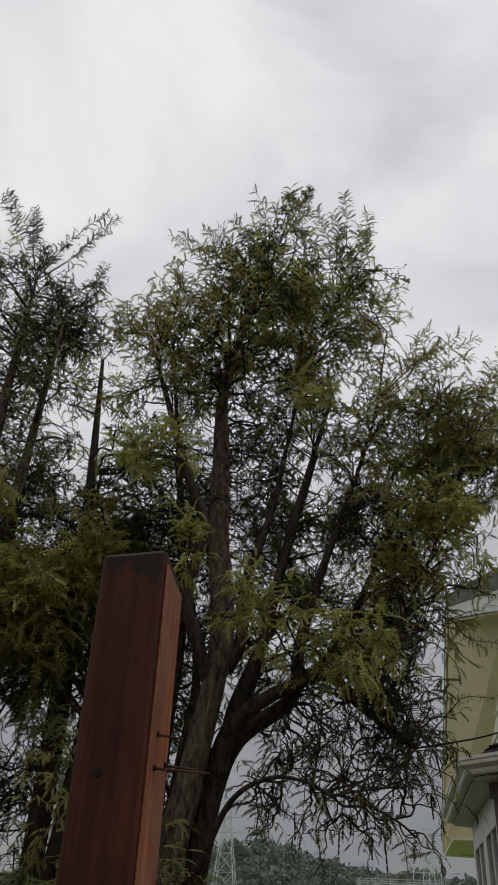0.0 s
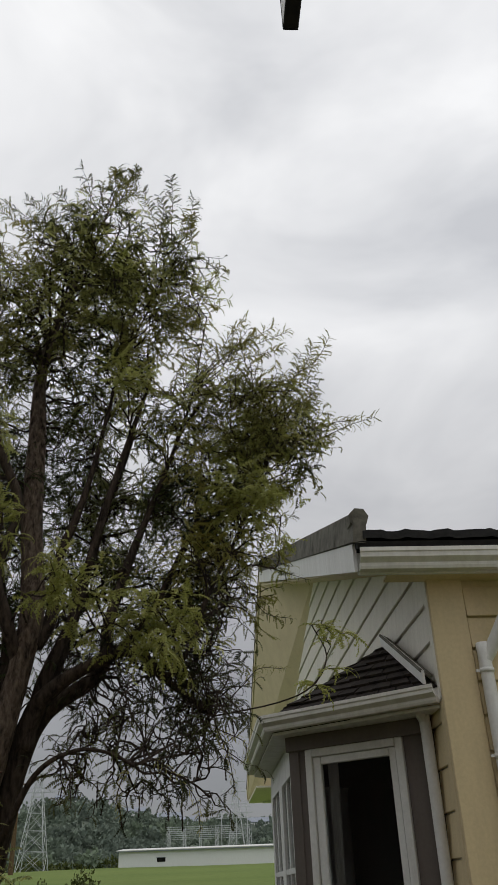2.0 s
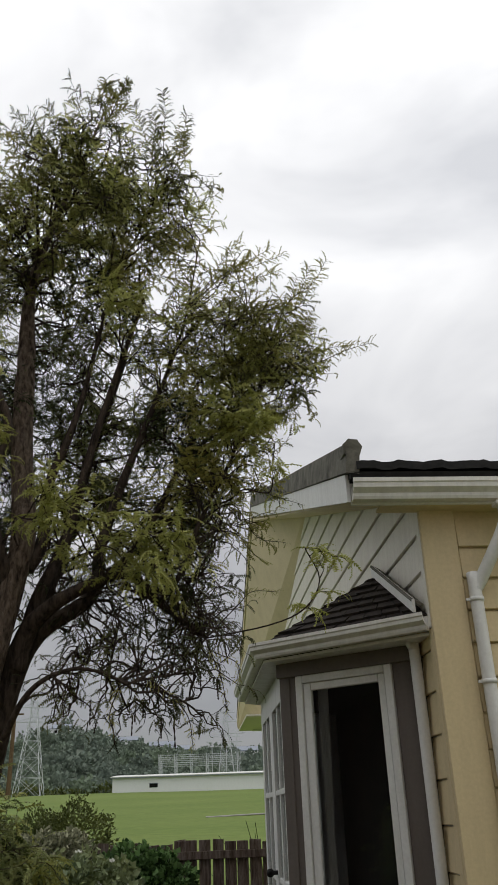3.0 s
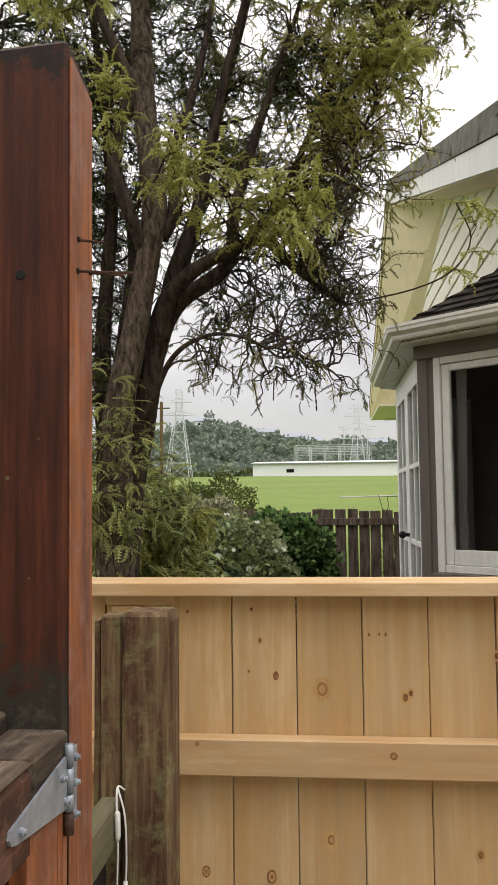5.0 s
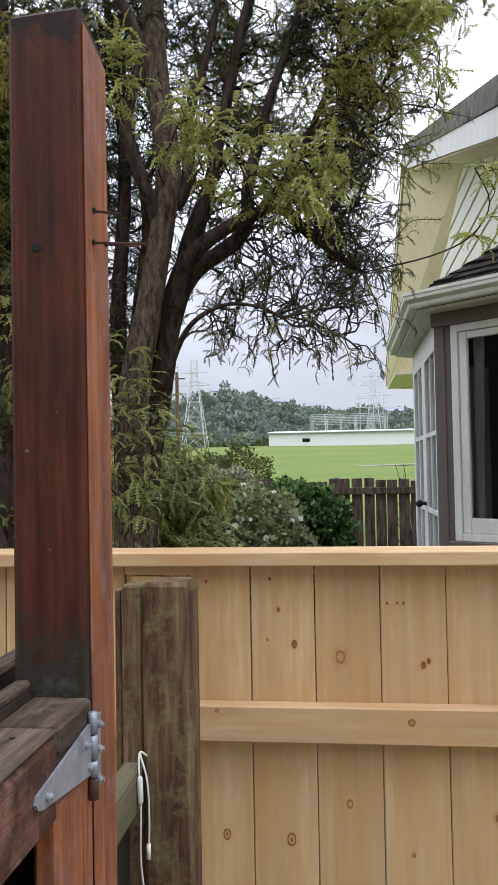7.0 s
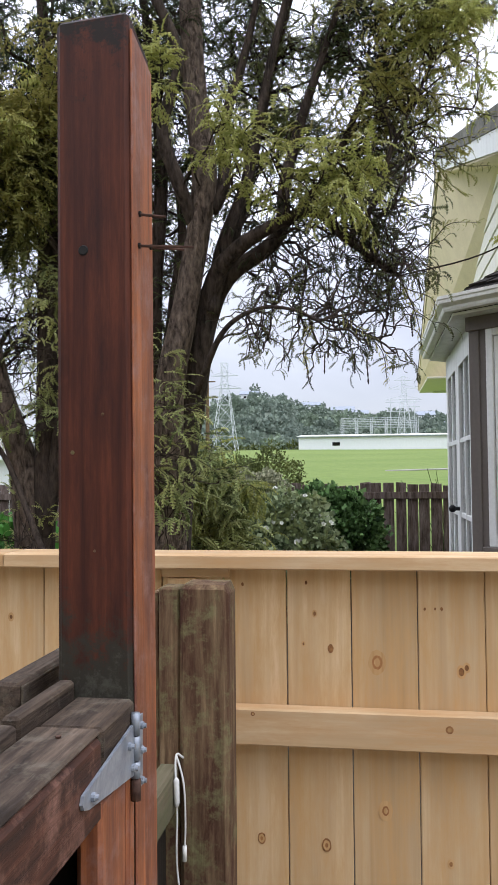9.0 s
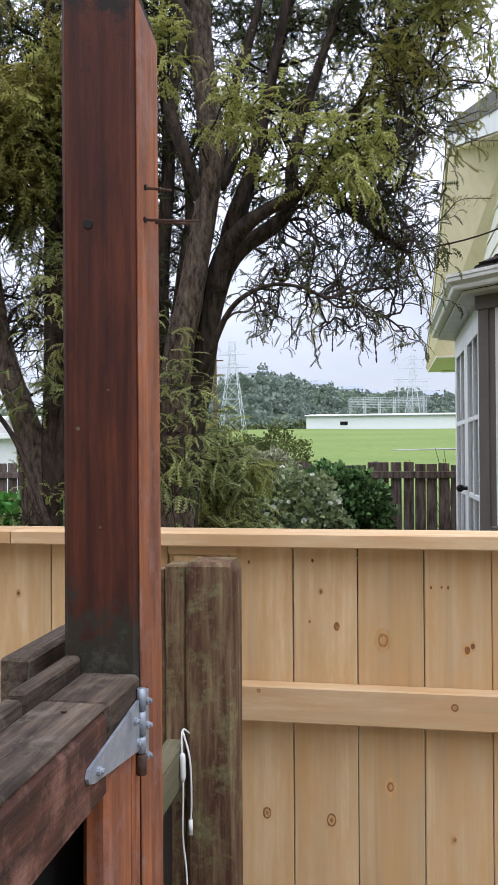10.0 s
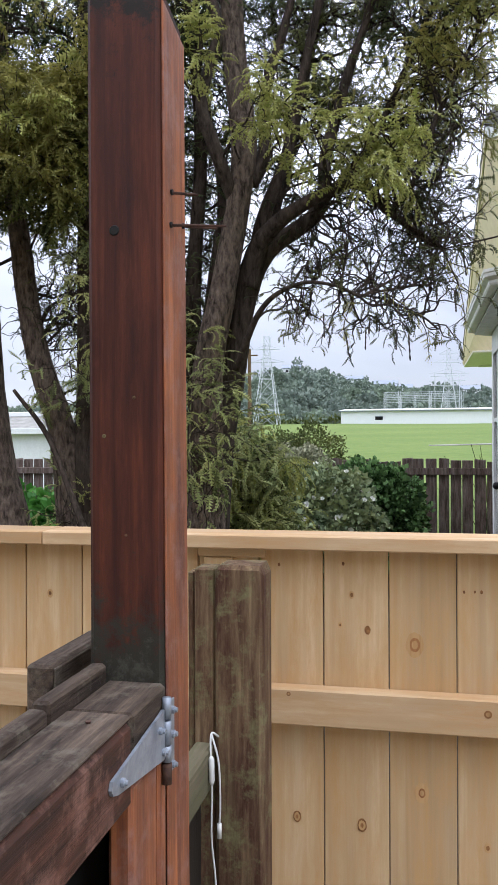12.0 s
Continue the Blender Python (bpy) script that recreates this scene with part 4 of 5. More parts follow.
cur = tagged(part("curtain", bm, CURTAIN), "pale net curtain gathered beside the bay window", "curtain")

# ---- dark paling fence at the back of the garden ----
BFY = 10.05
back_fence = thing("back_fence", (-3.0, BFY, -0.3), "dark brown weathered paling fence behind the shrubs", "fence")
for z in (0.55, 1.50):
    part("rail", box((-6.5, -0.045, z), (4.6, -0.002, z + 0.085), 0.004), BACK_FENCE, back_fence)
for k in range(5):
    part("post", box((-6.4 + k * 2.6, 0.024, -0.2), (-6.3 + k * 2.6, 0.12, 1.66), 0.005), BACK_FENCE, back_fence)


# ---- trees with pinnate leaves ----
def frond_template(pairs, curl, rng):
    """One pinnate leaf, 1 long along x: close leaflets to both sides of one rachis, curling downwards."""
    xs = np.linspace(0.0, 1.0, pairs + 1)
    ang = curl * xs ** 1.3
    step = 1.0 / pairs
    px = np.concatenate([[0.0], np.cumsum(step * np.cos(ang[:-1]))])
    pz = -np.concatenate([[0.0], np.cumsum(step * np.sin(ang[:-1]))])
    vs = [(px[i], 0.0, pz[i]) for i in range(pairs + 1)]
    ts = []
    for i in range(pairs):
        ln = 0.13 * math.sin(math.pi * (0.2 + 0.72 * (i + 0.5) / pairs)) + 0.03
        fwd = np.array([math.cos(ang[i]), 0, -math.sin(ang[i])])
        for sd in (-1, 1):
            side = np.array([0, sd, -0.2 + rng.uniform(-0.25, 0.25)])
            tip = np.array(vs[i]) + fwd * step * 0.6 + (fwd * 0.3 + side * 0.95) * ln * rng.uniform(0.85, 1.15)
            vs.append(tuple(tip))
            ts.append((i, len(vs) - 1, i + 1))
    return np.array(vs), np.array(ts)


FRONDS = [frond_template(8, c, random.Random(i)) for i, c in enumerate((0.7, 1.2, 1.8, 2.4, 3.0, 1.5))]


def place_fronds(pos, direction, size, rng, roll_range=0.6):
    """Verts and triangles of fronds at given places, pointing in given directions."""
    pos, d = np.array(pos), np.array(direction)
    d /= np.linalg.norm(d, axis=1, keepdims=True) + 1e-9
    upv = np.tile([0.0, 0.0, 1.0], (len(d), 1))
    y = np.cross(upv, d)
    y /= np.linalg.norm(y, axis=1, keepdims=True) + 1e-6
    z = np.cross(d, y)
    roll = rng.normal(0, roll_range, len(d))[:, None]
    y, z = y * np.cos(roll) + z * np.sin(roll), z * np.cos(roll) - y * np.sin(roll)
    kind = rng.integers(0, len(FRONDS), len(d))
    allv, allt, base = [], [], 0
    for k, (tv, tt) in enumerate(FRONDS):
        sel = np.where(kind == k)[0]
        if not len(sel):
            continue
        s = np.asarray(size)[sel][:, None, None]
        v = (d[sel][:, None, :] * tv[None, :, :1] + y[sel][:, None, :] * tv[None, :, 1:2] * rng.uniform(0.55, 1.1, (len(sel), 1, 1)) + z[sel][:, None, :] * tv[None, :, 2:]) * s + pos[sel][:, None, :]
        allv.append(v.reshape(-1, 3))
        allt.append((tt[None] + (np.arange(len(sel)) * len(tv))[:, None, None] + base).reshape(-1, 3))
        base += len(sel) * len(tv)
    return np.concatenate(allv), np.concatenate(allt)


def rods_joined(list_of_rods):
    vs, fs = [], []
    for v, f in list_of_rods:
        o = len(vs)
        vs += v
        fs += [tuple(i + o for i in q) for q in f]
    return vs, fs


def limb_mesh(name, ctrl, material, segs=12, n=10, rough=0.06):
    """A limb through control points (x, y, z, radius), uneven like bark."""
    s = spline(ctrl, n)
    v, f = rod(s[:, :3], np.maximum(s[:, 3], 0.002), segs)
    c = np.repeat(s[:, :3], segs, axis=0)
    out = []
    for i, p in enumerate(v):
        q = Vector(c[i])
        k = 1 + rough * (noise.noise(p * 9) + 0.6 * noise.noise(p * 31))
        out.append(q + (p - q) * k)
    return mesh_of(name, out, f, material, True), s


def grow(tree, limbs, blobs, twigs, leaf, young, seed, size=(0.06, 0.105), droop=0.3, bark=None, zig=0.3, sprays=(6, 10), length=(0.13, 0.30), thick=0.0026, bare=0.3, taper=0.014):
    """A crown: branchlets run from the limbs to places inside the blobs and carry zigzag twigs with fronds."""
    rng = np.random.default_rng(seed)
    sk = np.vstack(limbs)
    br, P, Dr, S, P2, D2, S2, ends = [], [], [], [], [], [], [], []
    w = np.array([b[6] for b in blobs], float)
    for _ in range(twigs):
        b = blobs[rng.choice(len(blobs), p=w / w.sum())]
        u = rng.normal(size=3)
        u /= np.linalg.norm(u)
        target = np.array(b[:3]) + u * np.array(b[3:6]) * rng.uniform(0.25, 1.0) ** 0.5
        cost = np.linalg.norm(sk[:, :3] - target, axis=1) + 0.6 * np.maximum(0, sk[:, 2] - target[2] + 0.1) + rng.uniform(0, 0.12, len(sk))
        start = sk[np.argmin(cost)]
        p0 = start[:3]
        dist = np.linalg.norm(target - p0)
        side = rng.normal(0, 0.12 * dist, 3)
        kink = rng.normal(0, 0.05 * dist, 3)
        ctrl = [p0, p0 * 0.7 + target * 0.3 + side * 0.7 + [0, 0, 0.05 * dist], p0 * 0.45 + target * 0.55 + side + kink + [0, 0, 0.07 * dist], p0 * 0.2 + target * 0.8 + side * 0.6 - kink + [0, 0, 0.04 * dist], target]
        line = spline(ctrl, 4)
        r0 = min(0.45 * start[3], 0.004 + taper * dist)
        br.append(rod(line, np.linspace(max(r0, thick * 1.2), thick, len(line)), 5, False))
        out_dir = (target - np.array(b[:3])) / np.array(b[3:6])
        bright = rng.random() < young
        for t in range(rng.integers(*sprays)):
            f = rng.uniform(0.45, 1.0) if t else 1.0
            q = line[min(int(f * (len(line) - 1)), len(line) - 1)].copy()
            d = (line[-1] - line[0]) / (dist + 1e-6) * 0.55 + rng.normal(0, 0.55, 3) + out_dir * 0.3
            d[2] += 0.15
            d /= np.linalg.norm(d)
            steps = 8
            ln = rng.uniform(*length) / steps
            pts = [q.copy()]
            for k in range(steps):
                d = d + rng.normal(0, zig, 3) + np.array([0, 0, -droop * 0.06])
                d /= np.linalg.norm(d)
                q = q + d * ln
                pts.append(q.copy())
                if k < steps * bare:
                    continue
                side = np.cross(d, [0, 0, 1]) + 1e-3
                side /= np.linalg.norm(side)
                for sgn in ((-1, 1) if rng.random() < 0.4 else (1 if k % 2 else -1,)):
                    fd = d * 0.6 + side * sgn * 0.75 + rng.normal(0, 0.25, 3) + [0, 0, 0.15 - 0.25 * droop]
                    (P2 if bright else P).append(q + rng.normal(0, 0.003, 3))
                    (D2 if bright else Dr).append(fd)
                    (S2 if bright else S).append(rng.uniform(*size))
            ends.append(pts[-1])
            br.append(rod(pts, np.linspace(thick, 0.0011, len(pts)), 3, False))
    v, f = rods_joined(br)
    part("branchlet", mesh_of("branchlet", v, f, bark), None, tree)["kind"] = "stuff"
    for nm, p, d, s, m in (("crown", P, Dr, S, leaf), ("young_lit_growth", P2, D2, S2, LEAF_YOUNG_LIT)):
        if len(p):
            vv, tt = place_fronds(p, d, s, rng)
            ob = part(nm, fast_mesh(nm, vv, tt, m), None, tree)
            ob["kind"] = "stuff"
    return ends


def long_shoots(tree, limbs, tips, leaf, seed, droop=False, reps=3):
    """Slender shoots beyond the crown, with single fronds to both sides."""
    rng = np.random.default_rng(seed)
    sk = np.vstack(limbs)
    br, P, Dr, S = [], [], [], []
    for tip in tips:
        for rep_k in range(1 if droop else reps):
            t = np.array(tip) + (rng.normal(0, 0.07, 3) if rep_k else 0)
            cost = np.linalg.norm(sk[:, :3] - t, axis=1) + (0 if droop else 0.8 * np.maximum(0, sk[:, 2] - t[2] + 0.35))
            p0 = sk[np.argmin(cost), :3]
            dv = t - p0
            bend = np.array([0, 0, 0.22 if droop else 0.05]) * np.linalg.norm(dv)
            line = spline([p0, p0 + dv * 0.4 + bend + rng.normal(0, 0.03, 3), p0 + dv * 0.75 + bend * (0.3 if droop else 0.8) + rng.normal(0, 0.05 if droop else 0.01, 3), t], 9)
            br.append(rod(line, np.linspace(0.0030, 0.0011, len(line)), 5, False))
            n = len(line)
            for k in range(n // 3, n):
                d = line[min(k + 1, n - 1)] - line[max(k - 1, 0)]
                d /= np.linalg.norm(d) + 1e-9
                side = np.cross(d, [0, 1, 0.2])
                side /= np.linalg.norm(side) + 1e-9
                for sg in (-1, 1):
                    P.append(line[k] + rng.normal(0, 0.003, 3))
                    Dr.append(d * 0.7 + side * sg * 0.75 + rng.normal(0, 0.2, 3))
                    S.append(rng.uniform(0.06, 0.092) * (1.0 - 0.35 * k / n) * (0.55 if droop else 1))
    v, f = rods_joined(br)
    part("shoot_stem", mesh_of("shoot_stem", v, f, BARK_DARK), None, tree)["kind"] = "stuff"
    vv, tt = place_fronds(P, Dr, S, rng)
    part("shoot_foliage", fast_mesh("shoot_foliage", vv, tt, leaf), None, tree)["kind"] = "stuff"


TY = 3.15
tree = thing("tree", (0, 0, 0), "tall multi-stemmed tree with grey bark and feathery pinnate leaves", "tree")
MAIN = [
    [(-0.86, TY, -0.05, 0.13), (-0.855, TY, 0.8, 0.09), (-0.845, TY - 0.02, 1.78, 0.066), (-0.78, TY - 0.03, 2.15, 0.055), (-0.71, TY - 0.02, 2.55, 0.050), (-0.69, TY, 2.80, 0.054), (-0.735, TY + 0.02, 3.2, 0.050), (-0.76, TY + 0.05, 3.67, 0.045), (-0.765, TY + 0.05, 4.2, 0.026), (-0.6, TY + 0.05, 4.85, 0.012), (-0.42, TY + 0.05, 5.5, 0.003)],
    [(-0.71, TY, 2.5, 0.030), (-0.78, TY - 0.1, 2.72, 0.028), (-0.83, TY - 0.15, 2.92, 0.025), (-0.755, TY - 0.18, 3.2, 0.021), (-0.87, TY - 0.2, 3.5, 0.020), (-1.1, TY - 0.15, 4.2, 0.009)],
    [(-0.87, TY + 0.05, 0.7, 0.075), (-0.825, TY + 0.1, 1.5, 0.064), (-0.75, TY + 0.09, 1.92, 0.054), (-0.675, TY + 0.06, 2.30, 0.043), (-0.57, TY, 2.44, 0.034), (-0.39, TY - 0.05, 2.53, 0.026), (-0.225, TY - 0.05, 2.575, 0.022), (-0.09, TY - 0.05, 2.45, 0.016), (0.105, TY - 0.05, 2.30, 0.008)],
    [(-0.09, TY - 0.05, 2.45, 0.013), (0.02, TY - 0.05, 2.61, 0.012), (0.08, TY - 0.05, 2.80, 0.010), (0.255, TY - 0.05, 3.17, 0.006), (0.42, TY, 3.6, 0.003)],
    [(-0.86, TY + 0.12, 1.0, 0.05), (-0.79, TY + 0.12, 1.7, 0.046), (-0.66, TY + 0.12, 2.30, 0.040), (-0.40, TY + 0.1, 2.52, 0.032), (-0.36, TY + 0.1, 2.76, 0.026), (-0.28, TY + 0.1, 3.05, 0.020), (-0.19, TY + 0.1, 3.31, 0.015), (0.0, TY + 0.1, 3.9, 0.006), (0.1, TY + 0.1, 4.5, 0.003)],
    [(-0.71, TY - 0.08, 1.85, 0.015), (-0.58, TY - 0.2, 2.07, 0.011), (-0.435, TY - 0.24, 2.15, 0.008), (-0.30, TY - 0.25, 2.14, 0.006), (-0.20, TY - 0.25, 2.09, 0.006)],
    [(-0.66, TY, 2.62, 0.030), (-0.61, TY + 0.02, 2.75, 0.028), (-0.60, TY + 0.04, 3.04, 0.022), (-0.54, TY + 0.05, 3.24, 0.019), (-0.475, TY + 0.05, 3.5, 0.013), (-0.35, TY + 0.1, 4.2, 0.006), (-0.1, TY + 0.1, 4.9, 0.003)],
    [(-0.96, TY + 0.3, -0.05, 0.07), (-0.97, TY + 0.3, 1.4, 0.05), (-0.98, TY + 0.25, 2.2, 0.036), (-0.93, TY + 0.2, 2.9, 0.028), (-1.0, TY + 0.2, 3.6, 0.018), (-1.1, TY + 0.1, 4.5, 0.006)],
    [(-0.97, TY + 0.28, 1.7, 0.03), (-0.90, TY + 0.3, 2.3, 0.026), (-0.86, TY + 0.3, 2.7, 0.02), (-0.97, TY + 0.3, 3.3, 0.012)],
    [(-0.68, TY + 0.05, 2.2, 0.035), (-0.63, TY + 0.1, 2.5, 0.03), (-0.52, TY + 0.1, 2.8, 0.024), (-0.40, TY + 0.05, 3.3, 0.018), (-0.2, TY + 0.1, 4.1, 0.008)],
    [(-0.40, TY + 0.05, 2.52, 0.022), (-0.2, TY + 0.1, 2.75, 0.017), (-0.05, TY + 0.1, 3.05, 0.013), (0.15, TY + 0.1, 3.5, 0.007)],
    [(-0.66, TY + 0.1, 2.3, 0.032), (-0.56, TY + 0.25, 2.75, 0.024), (-0.47, TY + 0.3, 3.2, 0.018), (-0.3, TY + 0.35, 3.9, 0.008)],
]
sk = []
for i, c in enumerate(MAIN):
    me, s = limb_mesh("trunk" if i == 0 else "limb", c, BARK if i in (0,) else BARK_DARK, 20 if i == 0 else 12, 12)
    part("trunk" if i == 0 else "limb", me, None, tree)
    sk.append(s)
BLOBS = [
    (-0.55, TY, 4.40, 0.44, 0.5, 0.46, 5), (-0.48, TY, 4.85, 0.26, 0.35, 0.26, 1.9), (-0.12, TY, 4.6, 0.14, 0.3, 0.26, 0.9), (-1.0, TY, 4.6, 0.16, 0.3, 0.22, 0.8),
    (0.14, TY + 0.05, 3.75, 0.36, 0.4, 0.36, 2.1), (0.42, TY, 3.55, 0.18, 0.35, 0.2, 1.0), (0.26, TY + 0.1, 3.3, 0.28, 0.35, 0.28, 1.1),
    (0.14, TY + 0.1, 2.9, 0.22, 0.35, 0.26, 1.1), (-1.05, TY, 4.2, 0.25, 0.45, 0.45, 2.2),
]
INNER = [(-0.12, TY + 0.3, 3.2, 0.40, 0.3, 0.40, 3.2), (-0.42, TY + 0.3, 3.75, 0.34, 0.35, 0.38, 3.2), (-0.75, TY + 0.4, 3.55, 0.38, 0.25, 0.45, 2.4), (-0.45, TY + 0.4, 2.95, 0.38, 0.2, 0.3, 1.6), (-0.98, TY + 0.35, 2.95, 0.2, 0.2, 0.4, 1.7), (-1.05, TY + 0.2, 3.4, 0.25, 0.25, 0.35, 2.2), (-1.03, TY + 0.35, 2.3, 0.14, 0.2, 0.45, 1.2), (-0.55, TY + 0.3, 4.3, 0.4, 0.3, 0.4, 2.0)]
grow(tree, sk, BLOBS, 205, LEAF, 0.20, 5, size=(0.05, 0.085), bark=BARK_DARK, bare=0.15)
# inner crown in a darker leaf copy, shade carried by the colour
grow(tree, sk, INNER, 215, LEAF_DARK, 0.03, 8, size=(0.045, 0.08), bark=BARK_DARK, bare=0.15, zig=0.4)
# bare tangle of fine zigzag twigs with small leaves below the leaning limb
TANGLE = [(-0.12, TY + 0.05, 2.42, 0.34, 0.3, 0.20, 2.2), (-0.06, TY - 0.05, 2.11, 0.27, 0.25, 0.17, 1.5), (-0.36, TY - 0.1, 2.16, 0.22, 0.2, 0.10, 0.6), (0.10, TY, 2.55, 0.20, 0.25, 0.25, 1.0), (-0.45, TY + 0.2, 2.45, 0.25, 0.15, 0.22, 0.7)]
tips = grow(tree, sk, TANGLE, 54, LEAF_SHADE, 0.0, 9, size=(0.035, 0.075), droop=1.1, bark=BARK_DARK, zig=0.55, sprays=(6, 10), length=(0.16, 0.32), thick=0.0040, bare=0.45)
rng = random.Random(12)
for tip in rng.sample([p for p in tips if p[2] < 2.35 and p[1] < TY + 0.15], 26):   # dry beaded pods
    ln, beads = rng.uniform(0.05, 0.11), rng.randint(4, 7)
    lean = (rng.uniform(-0.15, 0.15), rng.uniform(-0.15, 0.15))
    pts, radii = [], []
    for k in range(beads * 2 + 1):
        f = k / (beads * 2)
        pts.append((tip[0] + lean[0] * ln * f, tip[1] + lean[1] * ln * f, tip[2] + 0.004 - ln * f))
        radii.append(0.0042 if k % 2 else 0.0016)
    v, f = rod(pts, radii, 6)
    part("seed_pod", mesh_of("seed_pod", v, f, BARK_DARK, True), None, tree, "dry dark beaded seed pod")
SHOOTS = [(-0.42, 5.52), (0.0, 5.26), (-1.06, 5.18), (-0.66, 5.27), (0.52, 4.28), (0.67, 4.09), (0.83, 3.75), (0.02, 4.45), (-0.17, 5.25), (0.55, 3.4), (-1.15, 4.6), (-0.30, 5.40), (0.35, 4.30), (0.68, 3.95), (-0.85, 5.2)]
long_shoots(tree, sk, [(x, TY + 0.1 * math.sin(k * 2.1), z) for k, (x, z) in enumerate(SHOOTS)], LEAF, 17)
long_shoots(tree, sk, [(0.52, TY - 0.2, 2.83), (0.44, TY - 0.2, 2.66), (0.40, TY - 0.2, 2.45), (0.22, TY - 0.2, 2.10), (0.05, TY - 0.2, 1.86), (-0.25, TY - 0.2, 1.93), (0.18, TY - 0.2, 1.98)], LEAF, 18, droop=True)
# yellow-green young tufts; their bright colour also paints the light on them
TUFTS = [(-0.475, 2.85, 2.80, 0.12, 0.08, 0.09, 1.6), (-0.13, 2.85, 2.60, 0.17, 0.1, 0.08, 2.2), (0.40, 2.85, 2.56, 0.14, 0.1, 0.06, 0.35), (0.32, 2.85, 2.26, 0.10, 0.1, 0.05, 0.3), (0.12, 2.9, 3.18, 0.26, 0.16, 0.22, 2.0), (-0.987, 2.9, 3.57, 0.16, 0.12, 0.08, 1.6), (-0.334, 2.9, 3.79, 0.12, 0.1, 0.10, 1.2),
         (-0.5, 3.1, 4.4, 0.2, 0.15, 0.2, 1.6), (0.44, 2.9, 2.93, 0.10, 0.1, 0.08, 0.5), (0.27, 2.9, 3.13, 0.15, 0.1, 0.12, 1.3), (0.25, 3.0, 3.55, 0.2, 0.1, 0.15, 1.6), (-0.8, 2.9, 3.0, 0.1, 0.1, 0.1, 0.8)]
grow(tree, sk, TUFTS, 50, LEAF, 1.0, 6, size=(0.075, 0.12), droop=0.5, bark=BARK_DARK, sprays=(3, 6), length=(0.10, 0.20), bare=0.1, taper=0.002)
# leafy shoots at the foot of the trunk
shoots = thing("sapling", (0, 0, 0), "leafy regrowth with drooping fronds round the tree's foot", "shrub")
st = [np.array([(-1.05 + 0.06 * k, TY + 0.75 + 0.1 * math.sin(k), 0.0, 0.01) for k in range(8)] + [(-1.05 + 0.05 * k, TY + 0.8, 0.9, 0.008) for k in range(8)])]
v, f = rods_joined([rod([(-1.05 + 0.06 * k, TY + 0.75 + 0.1 * math.sin(k), -0.02), (-1.05 + 0.05 * k, TY + 0.8, 0.9)], [0.012, 0.008], 6) for k in range(8)])
part("stem", mesh_of("stem", v, f, BARK_DARK), None, shoots)["kind"] = "stuff"
grow(shoots, st, [(-1.0, TY + 0.9, 1.4, 0.30, 0.35, 0.32, 3), (-0.86, TY + 0.85, 1.15, 0.18, 0.3, 0.26, 1.6), (-1.25, TY + 0.8, 1.2, 0.25, 0.3, 0.35, 2)], 60, LEAF_MID, 0.35, 12, size=(0.09, 0.15), droop=1.4, bark=BARK_DARK, bare=0.0)
vine = thing("climbing_shoot", (0, 0, 0), "young leafy shoots clinging to the tree trunk", "plant")
st = [np.array([(-0.86 + 0.02 * math.sin(k), TY - 0.13, 0.9 + 0.12 * k, 0.006) for k in range(12)])]
grow(vine, st, [(-0.87, TY - 0.14, 1.75, 0.12, 0.06, 0.32, 3), (-0.80, TY - 0.14, 1.5, 0.10, 0.06, 0.25, 1)], 9, LEAF_MID, 0.1, 14, size=(0.07, 0.11), droop=1.0, bark=BARK_DARK)

# second tree, beside it, with three stems
LY = 3.35
tree_b = thing("tree", (0, 0, 0), "dark-stemmed leafy tree with leaning stems behind the fence", "tree")
SIDE = [
    [(-1.82, LY - 0.1, -0.05, 0.26), (-1.84, LY - 0.1, 0.9, 0.19), (-1.92, LY - 0.1, 1.6, 0.11), (-1.97, LY - 0.1, 2.5, 0.08), (-2.05, LY - 0.1, 3.6, 0.045), (-2.1, LY, 5.2, 0.008)],
    [(-1.50, LY, -0.05, 0.12), (-1.52, LY, 0.9, 0.088), (-1.58, LY, 1.55, 0.066), (-1.72, LY, 2.0, 0.054), (-1.80, LY, 2.5, 0.048), (-1.9, LY, 3.4, 0.036), (-1.85, LY, 4.8, 0.008)],
    [(-1.50, LY, 0.9, 0.06), (-1.47, LY, 1.75, 0.050), (-1.485, LY + 0.05, 2.5, 0.050), (-1.5, LY + 0.05, 3.4, 0.032), (-1.55, LY, 4.5, 0.010)],
    [(-1.50, LY, 1.15, 0.045), (-1.40, LY - 0.05, 1.6, 0.034), (-1.33, LY - 0.05, 2.2, 0.030), (-1.30, LY, 3.0, 0.018)],
    [(-1.22, LY - 0.3, 0.95, 0.012), (-1.40, LY - 0.22, 1.22, 0.014), (-1.60, LY - 0.12, 1.58, 0.012), (-1.78, LY - 0.1, 1.8, 0.008)],
]
sk = []
for i, c in enumerate(SIDE):
    me, s = limb_mesh("trunk" if i < 2 else "limb", c, BARK if i < 2 else BARK_DARK, 18 if i < 2 else 12, 12)
    part("trunk" if i < 2 else "limb", me, None, tree_b)
    if i < 4:
        sk.append(s)
